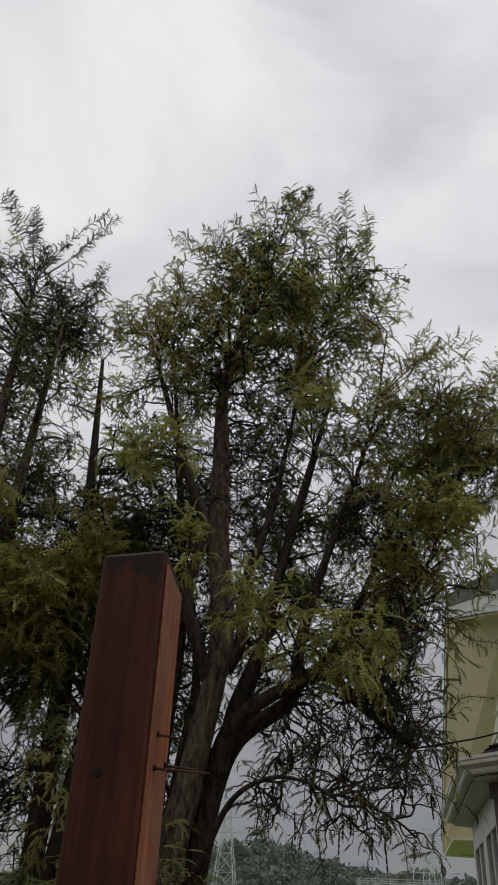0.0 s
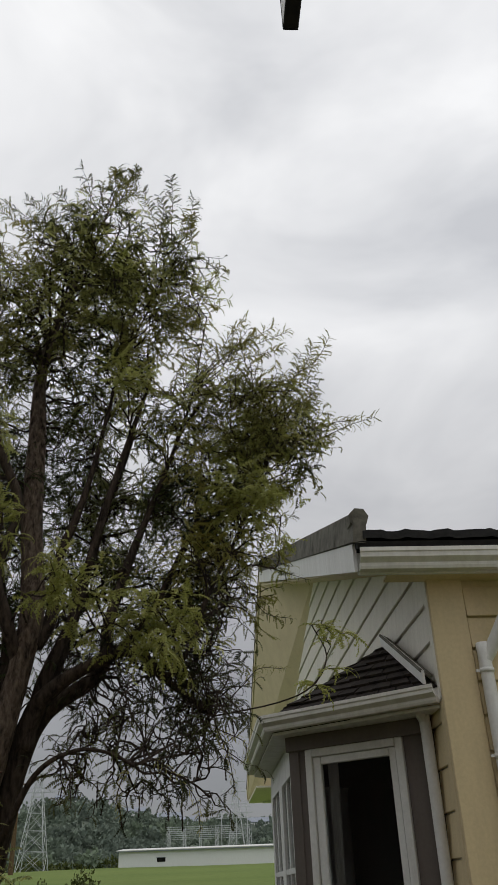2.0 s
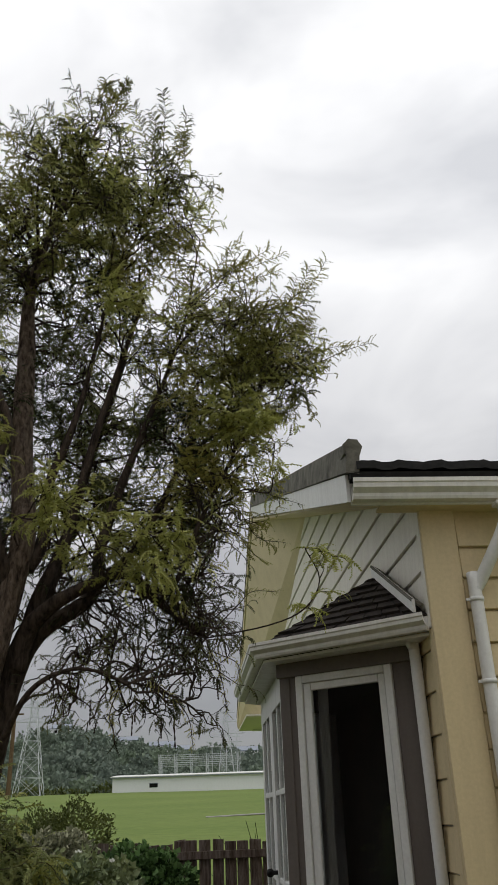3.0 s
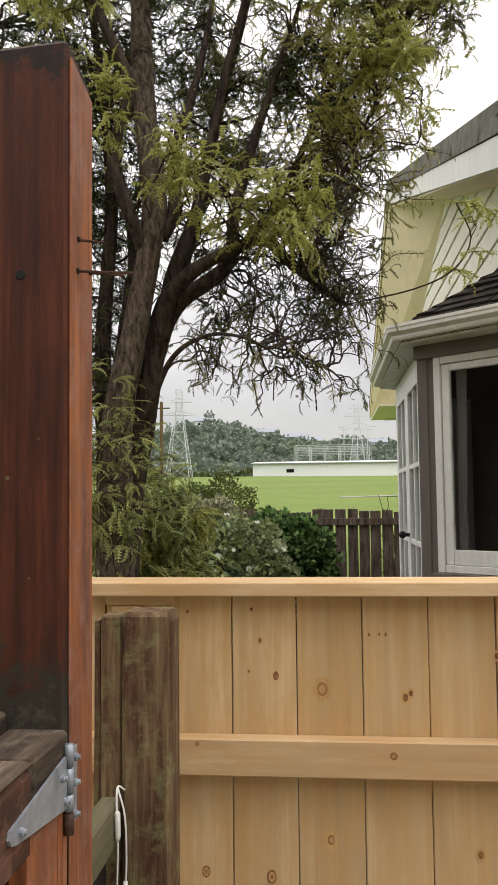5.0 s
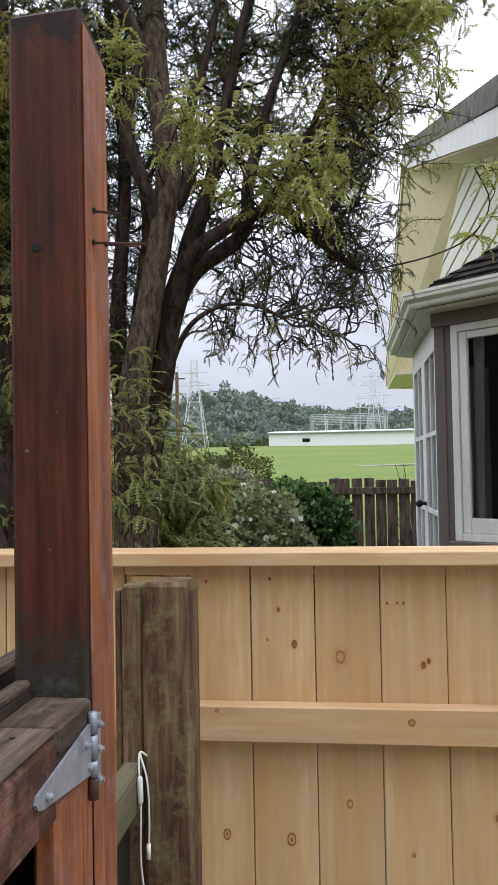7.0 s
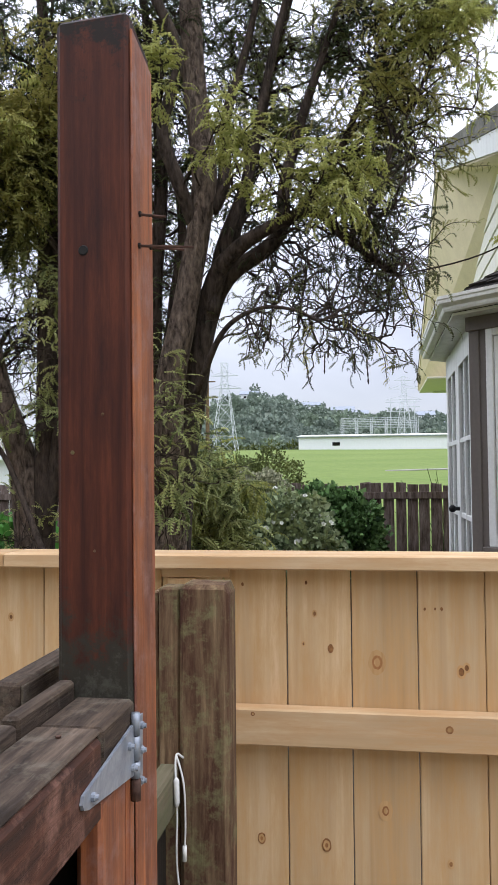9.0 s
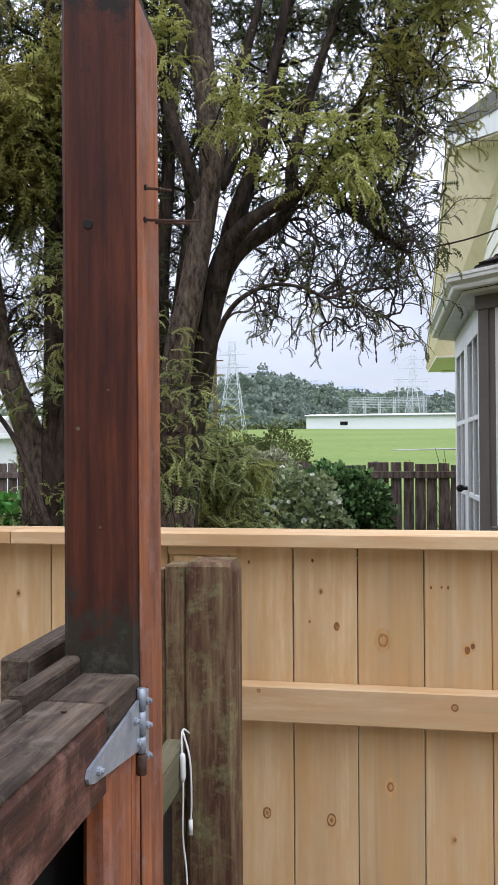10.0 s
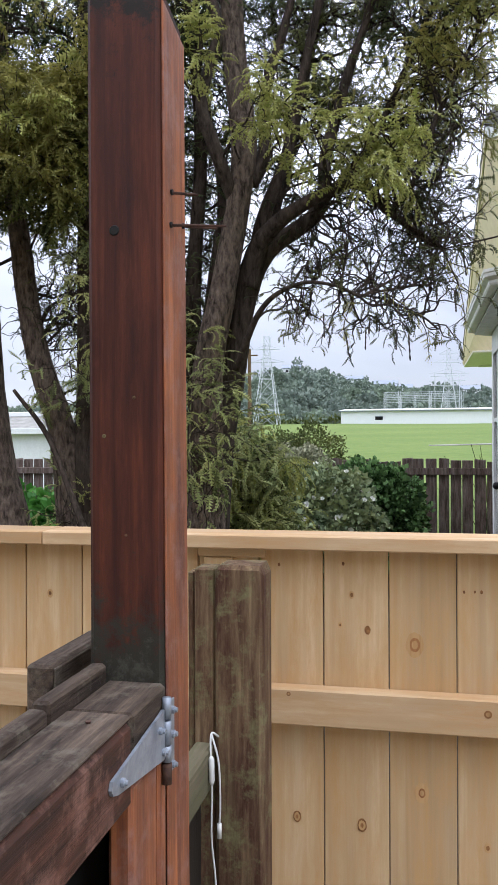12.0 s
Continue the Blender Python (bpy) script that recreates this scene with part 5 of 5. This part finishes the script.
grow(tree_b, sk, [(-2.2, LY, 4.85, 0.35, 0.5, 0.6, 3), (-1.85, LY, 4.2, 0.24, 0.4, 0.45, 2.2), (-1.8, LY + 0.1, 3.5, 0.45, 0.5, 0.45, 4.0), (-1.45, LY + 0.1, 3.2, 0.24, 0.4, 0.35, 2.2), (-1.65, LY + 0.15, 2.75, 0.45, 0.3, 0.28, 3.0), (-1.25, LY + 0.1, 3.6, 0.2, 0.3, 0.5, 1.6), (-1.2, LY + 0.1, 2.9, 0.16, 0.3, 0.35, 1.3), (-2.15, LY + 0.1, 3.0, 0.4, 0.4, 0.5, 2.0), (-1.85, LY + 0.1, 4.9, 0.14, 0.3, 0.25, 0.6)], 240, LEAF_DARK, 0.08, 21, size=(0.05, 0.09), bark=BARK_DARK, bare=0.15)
# large bright fronds hanging before the stems, and fine bare twigs between them
grow(tree_b, sk, [(-1.72, LY - 0.45, 2.88, 0.30, 0.12, 0.20, 2.6), (-1.42, LY - 0.4, 2.80, 0.14, 0.1, 0.22, 1.6), (-1.95, LY - 0.4, 2.55, 0.10, 0.1, 0.12, 0.6), (-1.35, LY - 0.35, 3.1, 0.2, 0.12, 0.3, 1.4), (-1.95, LY - 0.4, 3.3, 0.3, 0.12, 0.3, 1.4)], 58, LEAF, 0.12, 22, size=(0.10, 0.155), droop=0.9, bark=BARK_DARK, sprays=(4, 7), length=(0.10, 0.22), bare=0.0)
grow(tree_b, sk, [(-1.66, LY + 0.2, 2.3, 0.35, 0.2, 0.22, 2), (-1.6, LY + 0.2, 1.95, 0.3, 0.15, 0.18, 0.7)], 30, LEAF_DARK, 0.0, 24, size=(0.03, 0.06), droop=0.8, bark=BARK_DARK, zig=0.5, sprays=(5, 9), thick=0.003, bare=0.4)
long_shoots(tree_b, sk, [(-1.67, LY, 5.6), (-2.25, LY, 5.9), (-1.66, LY, 5.25), (-2.5, LY, 6.1), (-1.95, LY, 5.5), (-1.45, LY, 4.7)], LEAF_DARK, 27)
st = [np.array([(-1.42 - 0.01 * k, LY - 0.12, 1.0 + 0.12 * k, 0.006) for k in range(13)])]
vine2 = thing("climbing_shoot", (0, 0, 0), "pale leafy shoots climbing the dark stems", "plant")
grow(vine2, st, [(-1.42, LY - 0.14, 2.1, 0.12, 0.08, 0.45, 3), (-1.52, LY - 0.14, 1.2, 0.16, 0.08, 0.2, 1.4)], 13, LEAF_MID, 0.15, 23, size=(0.06, 0.10), droop=1.0, bark=BARK_DARK)


# ---- shrubs ----
def leaf_cloud(blobs, count, size, rng, round_leaf=False):
    """Folded leaves scattered through blobs, thicker towards their skin."""
    w = np.array([b[6] for b in blobs], float)
    pick = rng.choice(len(blobs), count, p=w / w.sum())
    bl = np.array([b[:6] for b in blobs])[pick]
    u = rng.normal(size=(count, 3))
    u /= np.linalg.norm(u, axis=1, keepdims=True)
    wob = 1 + 0.22 * np.sin(u[:, :1] * 7 + pick[:, None]) * np.cos(u[:, 2:] * 6) + rng.normal(0, 0.06, (count, 1))
    pos = bl[:, :3] + u * bl[:, 3:] * wob * rng.uniform(0.25, 1.0, (count, 1)) ** 0.35
    d = u + rng.normal(0, 0.6, (count, 3))
    d /= np.linalg.norm(d, axis=1, keepdims=True)
    a = np.cross(d, rng.normal(size=(count, 3)))
    a /= np.linalg.norm(a, axis=1, keepdims=True)
    n = np.cross(a, d)
    s = rng.uniform(*size, (count, 1))
    wd = 0.42 if round_leaf else 0.27
    vs = np.stack([pos - d * s * 0.5, pos + a * s * wd + n * s * 0.1, pos + d * s * 0.55, pos - a * s * wd + n * s * 0.1], 1).reshape(-1, 3)
    base = np.arange(count)[:, None] * 4
    ts = np.concatenate([base + [0, 1, 2], base + [0, 2, 3]])
    return vs, ts


def shrub(name, label, blobs, count, size, material, seed, foot, stems=7, round_leaf=False, category="shrub"):
    rng = np.random.default_rng(seed)
    ob = thing(name, (0, 0, 0), label, category)
    vs, ts = leaf_cloud(blobs, count, size, rng, round_leaf)
    part("foliage", fast_mesh("foliage", vs, ts, material), None, ob)["kind"] = "stuff"
    rods = []
    for k in range(stems):
        b = blobs[k % len(blobs)]
        p0 = (foot[0] + rng.normal(0, 0.12), foot[1] + rng.normal(0, 0.08), foot[2] - 0.05)
        p1 = (b[0] + rng.normal(0, b[3] * 0.4), b[1] + rng.normal(0, b[4] * 0.4), b[2] + b[5] * 0.4)
        pm = tuple((p + q) / 2 + rng.normal(0, 0.05) for p, q in zip(p0, p1))
        line = spline([p0, pm, p1], 6)
        rods.append(rod(line, np.linspace(0.016, 0.005, len(line)), 6))
    v, f = rods_joined(rods)
    part("stem", mesh_of("stem", v, f, BARK_DARK), None, ob)["kind"] = "stuff"
    return ob


RB = [(-1.35, 8.4, 0.75, 0.40, 0.4, 0.55, 2.2), (-0.98, 8.5, 0.82, 0.42, 0.45, 0.52, 3), (-0.62, 8.6, 0.72, 0.30, 0.4, 0.45, 1.8), (-0.85, 8.3, 0.45, 0.55, 0.4, 0.5, 2), (-1.7, 8.2, 0.7, 0.3, 0.35, 0.45, 1), (-0.75, 8.7, 1.02, 0.26, 0.3, 0.30, 1.2), (-1.1, 8.7, 1.06, 0.36, 0.35, 0.30, 1.6)]
rose = shrub("rose_bush", "green rose bush with scattered white blooms", RB, 9500, (0.035, 0.085), LEAF_ROSE, 31, (-0.8, 8.5, -0.15), 12, True)
rng = np.random.default_rng(7)
for k in range(44):
    b = RB[k % 7]
    u = rng.normal(size=3)
    u[1] = -abs(u[1]) - 0.4
    u[2] = abs(u[2]) * 0.8 - 0.1
    u /= np.linalg.norm(u)
    c = np.array(b[:3]) + u * np.array(b[3:6]) * 1.02
    bm = bmesh.new()
    r = rng.uniform(0.022, 0.046)
    for ring, (cnt, tilt, sc) in enumerate(((5, 0.5, 1.0), (5, 1.0, 0.7), (3, 1.35, 0.4))):
        for j in range(cnt):
            a = 2 * math.pi * (j + 0.5 * ring) / cnt
            m = Matrix.Translation(c) @ Vector(u).to_track_quat("Z", "Y").to_matrix().to_4x4() @ Matrix.Rotation(a, 4, "Z") @ Matrix.Rotation(-tilt, 4, "Y")
            pts = [(0, 0, 0), (r * 0.6 * sc, -r * 0.5 * sc, r * 0.1), (r * 1.1 * sc, 0, r * 0.25), (r * 0.6 * sc, r * 0.5 * sc, r * 0.1)]
            bm.faces.new([bm.verts.new(m @ Vector(p)) for p in pts])
    part("bloom", bm, FLOWER, rose, "white rose bloom")
shrub("garden_shrub", "tangled green shrub with pale leaf tips by the tree", [(-1.35, 6.2, 0.9, 0.35, 0.4, 0.55, 2), (-1.75, 6.3, 0.7, 0.4, 0.4, 0.6, 2)], 5000, (0.03, 0.085), LEAF_MID, 33, (-1.4, 6.3, -0.1), 10)
shrub("silver_shrub", "pale silvery green shrub before the back fence", [(-1.62, 9.5, 1.36, 0.35, 0.25, 0.2, 2), (-1.3, 9.55, 1.40, 0.25, 0.25, 0.17, 1.5), (-1.5, 9.5, 0.8, 0.4, 0.25, 0.4, 1)], 4200, (0.03, 0.07), LEAF_PALE, 35, (-1.5, 9.5, -0.25), 7)
shrub("round_bush", "clipped round olive-green bush beyond the back fence", [(-1.75, 12.6, 1.15, 0.72, 0.6, 0.78, 3), (-2.3, 12.8, 1.1, 0.5, 0.6, 0.7, 1.5)], 13000, (0.035, 0.07), LEAF_HEDGE, 37, (-1.9, 12.7, -0.2), 8)
shrub("leafy_shrub", "bright green broad-leaved shrub before the back fence", [(-3.4, 7.2, 0.75, 0.34, 0.35, 0.45, 2), (-3.9, 7.3, 0.65, 0.4, 0.35, 0.5, 1.6), (-2.9, 7.3, 0.5, 0.3, 0.3, 0.35, 1)], 2400, (0.07, 0.14), LEAF_ROUND, 39, (-3.4, 7.2, -0.15), 8, True)
shrub("garden_shrub", "shaded dark green shrub along the back fence", [(-2.5, 9.0, 0.5, 0.55, 0.4, 0.5, 2), (-3.6, 9.3, 0.4, 0.6, 0.35, 0.45, 2), (-4.8, 9.2, 0.5, 0.6, 0.35, 0.5, 2)], 4200, (0.04, 0.09), LEAF_DARK, 41, (-3.4, 9.2, -0.25), 9)
shrub("leafy_shrub", "deep green glossy shrub against the dark back fence", [(-0.30, 9.35, 0.85, 0.42, 0.3, 0.42, 3), (-0.70, 9.4, 1.02, 0.40, 0.3, 0.36, 2), (-0.12, 9.45, 0.6, 0.26, 0.25, 0.5, 1.2), (-0.42, 9.4, 1.08, 0.26, 0.25, 0.30, 1.4)], 8000, (0.035, 0.09), LEAF_DEEP, 43, (-0.35, 9.4, -0.25), 8, True)
# flax with strap leaves by the house
flax = thing("flax_plant", (0.98, 10.9, -0.25), "spiky green flax plant beside the house", "plant")
rng = np.random.default_rng(3)
for k in range(22):
    a, lean, ln = rng.uniform(0, 2 * math.pi), rng.uniform(0.1, 0.9), rng.uniform(1.5, 2.1)
    pts = [Vector((math.cos(a) * lean * ln * t * t * 0.6, math.sin(a) * lean * ln * t * t * 0.6, ln * t * (1 - 0.25 * lean * t))) for t in np.linspace(0, 1, 6)]
    wv = Vector((-math.sin(a), math.cos(a), 0))
    bm = bmesh.new()
    rows = []
    for i, p in enumerate(pts):
        w = 0.022 * (1 - (i / 5) ** 2) + 0.001
        rows.append([bm.verts.new(p - wv * w), bm.verts.new(p + Vector((math.cos(a), math.sin(a), 0)) * -0.008), bm.verts.new(p + wv * w)])
    for r0, r1 in zip(rows, rows[1:]):
        bm.faces.new((r0[0], r0[1], r1[1], r1[0]))
        bm.faces.new((r0[1], r0[2], r1[2], r1[1]))
    part("leaf", bm, LEAF_DARK, flax)

# ---- beyond the garden ----
shed = thing("shed", (-7.4, 14, -0.2), "white garden shed with a low pale roof", "shed")
part("wall", box((-1.5, 0, 0), (0.98, 2.2, 2.10), 0.01), FAR_WALL, shed)
part("roof", slab([(-1.6, -0.12, 2.12), (1.05, -0.12, 2.12), (0.60, 1.1, 2.42), (-1.6, 1.1, 2.42)], 0.05), CONCRETE, shed, "pale grey roof sheet")
part("roof", slab([(-1.6, 2.3, 2.12), (1.05, 2.3, 2.12), (0.60, 1.1, 2.42), (-1.6, 1.1, 2.42)], 0.05), CONCRETE, shed)
part("ridge_cap", box((-1.6, 1.0, 2.40), (0.62, 1.2, 2.50), 0.01), FAR_WALL, shed)
part("eave_board", box((-1.6, -0.15, 2.02), (1.05, -0.122, 2.13), 0.004), FAR_WALL, shed)
part("corner_trim", box((0.90, -0.03, 0), (1.0, -0.003, 2.01), 0.004), WHITE, shed)

hall = thing("long_building", (0, 170, 6.5), "long low white building across the field", "building")
part("wall", box((-15.5, 0, 0), (45, 14, 2.9), 0.02), FAR_WALL, hall)
part("roof", slab([(-15.9, -0.5, 3.05), (45.4, -0.5, 3.05), (45.4, 14.5, 4.0), (-15.9, 14.5, 4.0)], 0.12), WHITE, hall)
part("fascia", box((-15.8, -0.45, 2.75), (45.3, -0.3, 3.03), 0.02), GALV, hall)
winb = part("window", box((-8.3, -0.06, 0.95), (-6.7, -0.003, 1.65), 0.02), ROOM_SHADE, hall)
part("window_frame", box((-8.4, -0.1, 1.66), (-6.6, -0.003, 1.75), 0.01), GALV, winb)
for x in (3.0, 14.0, 26.0):
    part("pilaster", box((x, -0.05, 0), (x + 0.12, -0.003, 2.73), 0.01), FAR_WALL, hall)


def lattice_tower(name, at, h, w0, w1, arms, label, bar=0.16):
    t = thing(name, at, label, "pylon", "power pylons")
    lv = [0, 0.2, 0.38, 0.54, 0.68, 0.8, 0.9, 1.0]
    def corner(f, k):
        w = w0 + (w1 - w0) * min(1, f * 1.25)
        return (w / 2 * (1 if k in (0, 1) else -1), w / 2 * (1 if k in (0, 3) else -1), f * h)
    for k in range(4):
        bm = bmesh.new()
        for a, b in zip(lv, lv[1:]):
            beam_between(bm, corner(a, k), corner(b, k), bar)
        part("leg", bm, STEEL, t)["kind"] = "stuff"
        bm = bmesh.new()
        for a, b in zip(lv, lv[1:]):
            j = (k + 1) % 4
            beam_between(bm, corner(a, k), corner(b, j), bar * 0.7)
            beam_between(bm, corner(a, j), corner(b, k), bar * 0.7)
            beam_between(bm, corner(b, k), corner(b, j), bar * 0.7)
        part("bracing", bm, STEEL, t)["kind"] = "stuff"
    for f, ln in arms:
        bm = bmesh.new()
        for s in (-1, 1):
            beam_between(bm, (0, -w1 / 2, f * h), (s * ln, 0, f * h), bar)
            beam_between(bm, (0, w1 / 2, f * h), (s * ln, 0, f * h), bar)
            beam_between(bm, (0, 0, f * h + 1.2), (s * ln, 0, f * h), bar)
        part("cross_arm", bm, STEEL, t)["kind"] = "stuff"
    return t


gz = float(ground_height(-38, 205))
lattice_tower("power_pylon", (-38.0, 205, gz), 24, 6.5, 1.6, [(0.72, 4.5), (0.86, 3.6)], "grey steel lattice power pylon beyond the field", 0.11)
lattice_tower("power_pylon", (8.6, 215, 6.65), 20.5, 5.0, 1.2, [(0.7, 5.0), (0.84, 4.0), (0.95, 2.5)], "faint grey lattice pylon at the substation", 0.08)
lattice_tower("power_pylon", (-88.0, 260, float(ground_height(-88, 260))), 26, 6.0, 1.6, [(0.72, 4.5), (0.86, 3.6)], "grey steel lattice power pylon beyond the field", 0.18)
station = thing("substation", (1.8, 200, 6.65), "steel gantry frames of an electric substation", "substation")
station.scale = (0.85, 1, 1.08)
for row in range(3):
    y = row * 7
    for k in range(6):
        bm = bmesh.new()
        x = -11 + k * 4.4
        top = 8.2 if row < 2 else 7.2
        beam_between(bm, (x - 0.3, y, 0), (x - 0.3, y, top), 0.09)
        beam_between(bm, (x + 0.3, y, 0), (x + 0.3, y, top), 0.09)
        for z in np.arange(0.5, top - 0.6, 1.2):
            beam_between(bm, (x - 0.3, y, z), (x + 0.3, y, z + 0.8), 0.08)
        part("post", bm, STEEL, station)["kind"] = "stuff"
    for z in (6.4, 7.2, 8.0):
        bm = bmesh.new()
        beam_between(bm, (-11, y, z), (11, y, z), 0.08)
        part("girder", bm, STEEL, station)
    bm = bmesh.new()
    for i in range(44):
        beam_between(bm, (-11 + i * 0.5, y, 7.2), (-10.75 + i * 0.5, y, 8.0), 0.04)
    part("bracing", bm, STEEL, station)["kind"] = "stuff"
for x in (3.5, 7.5, 10.5):
    bm = bmesh.new()
    beam_between(bm, (x, 3, 0), (x, 3, 12.4), 0.2)
    beam_between(bm, (x - 1.6, 3, 10.6), (x + 1.6, 3, 10.6), 0.14)
    beam_between(bm, (x - 1.2, 3, 11.7), (x + 1.2, 3, 11.7), 0.14)
    part("mast", bm, STEEL, station)["kind"] = "stuff"
bm = bmesh.new()
for z in (9.6, 10.6, 11.7):
    beam_between(bm, (2.0, 3, z), (12.0, 3, z), 0.1)
part("busbar", bm, STEEL, station)["kind"] = "stuff"
pole = thing("power_pole", (-31.2, 150, float(ground_height(-31.2, 150))), "grey wooden power pole by the field", "pole")
v, f = rod([(0, 0, -0.3), (0, 0, 15.0)], [0.42, 0.3], 10)
part("shaft", mesh_of("shaft", v, f, OLD), None, pole)
part("cross_arm", box((-1.6, -0.12, 13.6), (1.6, 0.12, 13.85), 0.02), OLD, pole)

# houses on the hill
def far_house(x, y, w, h, roof_mat):
    z = float(ground_height(x, y))
    t = thing("hill_house", (x, y, z), "small pale house among trees on the hill", "house", "houses on the hill")
    part("wall", box((-w / 2, -3, -1), (w / 2, 3, h), 0.05), FAR_WALL, t)
    for s in (-1, 1):
        part("roof", slab([(-w / 2 - 0.4, s * 3.4, h), (w / 2 + 0.4, s * 3.4, h), (w / 2 + 0.4, 0, h + 2), (-w / 2 - 0.4, 0, h + 2)], 0.2), roof_mat, t)
    for k in (-1, 1):
        wd = part("window", box((k * w * 0.22 - 0.6, -3.06, h - 2.1), (k * w * 0.22 + 0.6, -3.004, h - 0.9), 0.02), ROOM_SHADE, t)
        part("frame", box((k * w * 0.22 - 0.7, -3.1, h - 0.88), (k * w * 0.22 + 0.7, -3.01, h - 0.78), 0.01), WHITE, wd)


for x, y, w, h in ((-14, 395, 11, 6), (-6, 385, 9, 5), (24, 380, 10, 5), (-30, 400, 9, 5), (-95, 370, 12, 5), (-62, 405, 9, 6), (34, 330, 9, 4), (-118, 390, 10, 5)):
    far_house(x, y, w, h, GALV)


def far_woods():
    """Clumped crowns over the hill, joined into one."""
    rng = np.random.default_rng(11)
    blobs = []
    for i in range(1500):
        y, x = rng.uniform(238, 440), rng.uniform(-210, 80)
        if y < 255 and rng.random() < 0.6:
            continue
        r = rng.uniform(1.8, 4.0)
        h = r * rng.uniform(0.8, 1.3)
        if y > 400 and rng.random() < 0.10:
            r, h = r * 0.55, r * 1.9
        blobs.append((x, y, float(ground_height(x, y)) + h * 0.7, r, r, h, r * h))
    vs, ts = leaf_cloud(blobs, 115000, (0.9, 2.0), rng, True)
    return fast_mesh("woods", vs, ts, HAZED_TREE)


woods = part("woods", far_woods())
tagged(woods, "dense woodland covering the distant hill, coloured pale grey-green for haze", "woods", kind="stuff")
bank = shrub("hedge_row", "pale green scrub at the foot of the hill", [(-70 + 9 * k, 236 + (k % 3) * 3, 8.2, 5.5, 3, 2.4 + (k % 2), 1) for k in range(8)], 5200, (0.6, 1.3), LEAF_HEDGE, 51, (-40, 236, 6.6), 6, category="hedge")

# ---- single boards of the fences ----
PITCH = 0.1555
rng = random.Random(4)
kinds = []
for k in range(6):
    bm = box((-0.0772 + rng.uniform(0, 0.0026), 0, -0.62), (0.0772 - rng.uniform(0, 0.0026), 0.019, 0.62), 0.002)
    for v in bm.verts:
        v.co.x += 0.0006 * math.sin(v.co.z * 2 + k)
    me = bpy.data.meshes.new("paling")
    bm.to_mesh(me)
    bm.free()
    me.materials.append(PINE)
    kinds.append(me)
for k in range(-26, 23):
    x = -0.067 + PITCH * (k + 0.5)
    part("paling", kinds[k % 6], None, new_fence, "", (x, 0.0, 0.671))
kinds = []
for k in range(6):
    h = rng.uniform(-0.02, 0.03)
    w = rng.uniform(0.061, 0.069)
    bm = box((-w, 0, 0.05), (w, 0.02, 1.67 + h), 0.004)
    for v in bm.verts:
        v.co.x += 0.006 * math.sin(v.co.z * 1.7 + k * 2) * (v.co.z / 1.6)
        if v.co.z > 1.5:
            v.co.z += v.co.x * rng.uniform(-0.25, 0.25)
    me = bpy.data.meshes.new("back_paling")
    bm.to_mesh(me)
    bm.free()
    me.materials.append(BACK_FENCE)
    kinds.append(me)
for k in range(74):
    part("back_paling", kinds[(k * 5 + k // 3) % 6], None, back_fence, "", (-6.45 + k * 0.146 + rng.uniform(-0.006, 0.006), 0.0, 0.0))
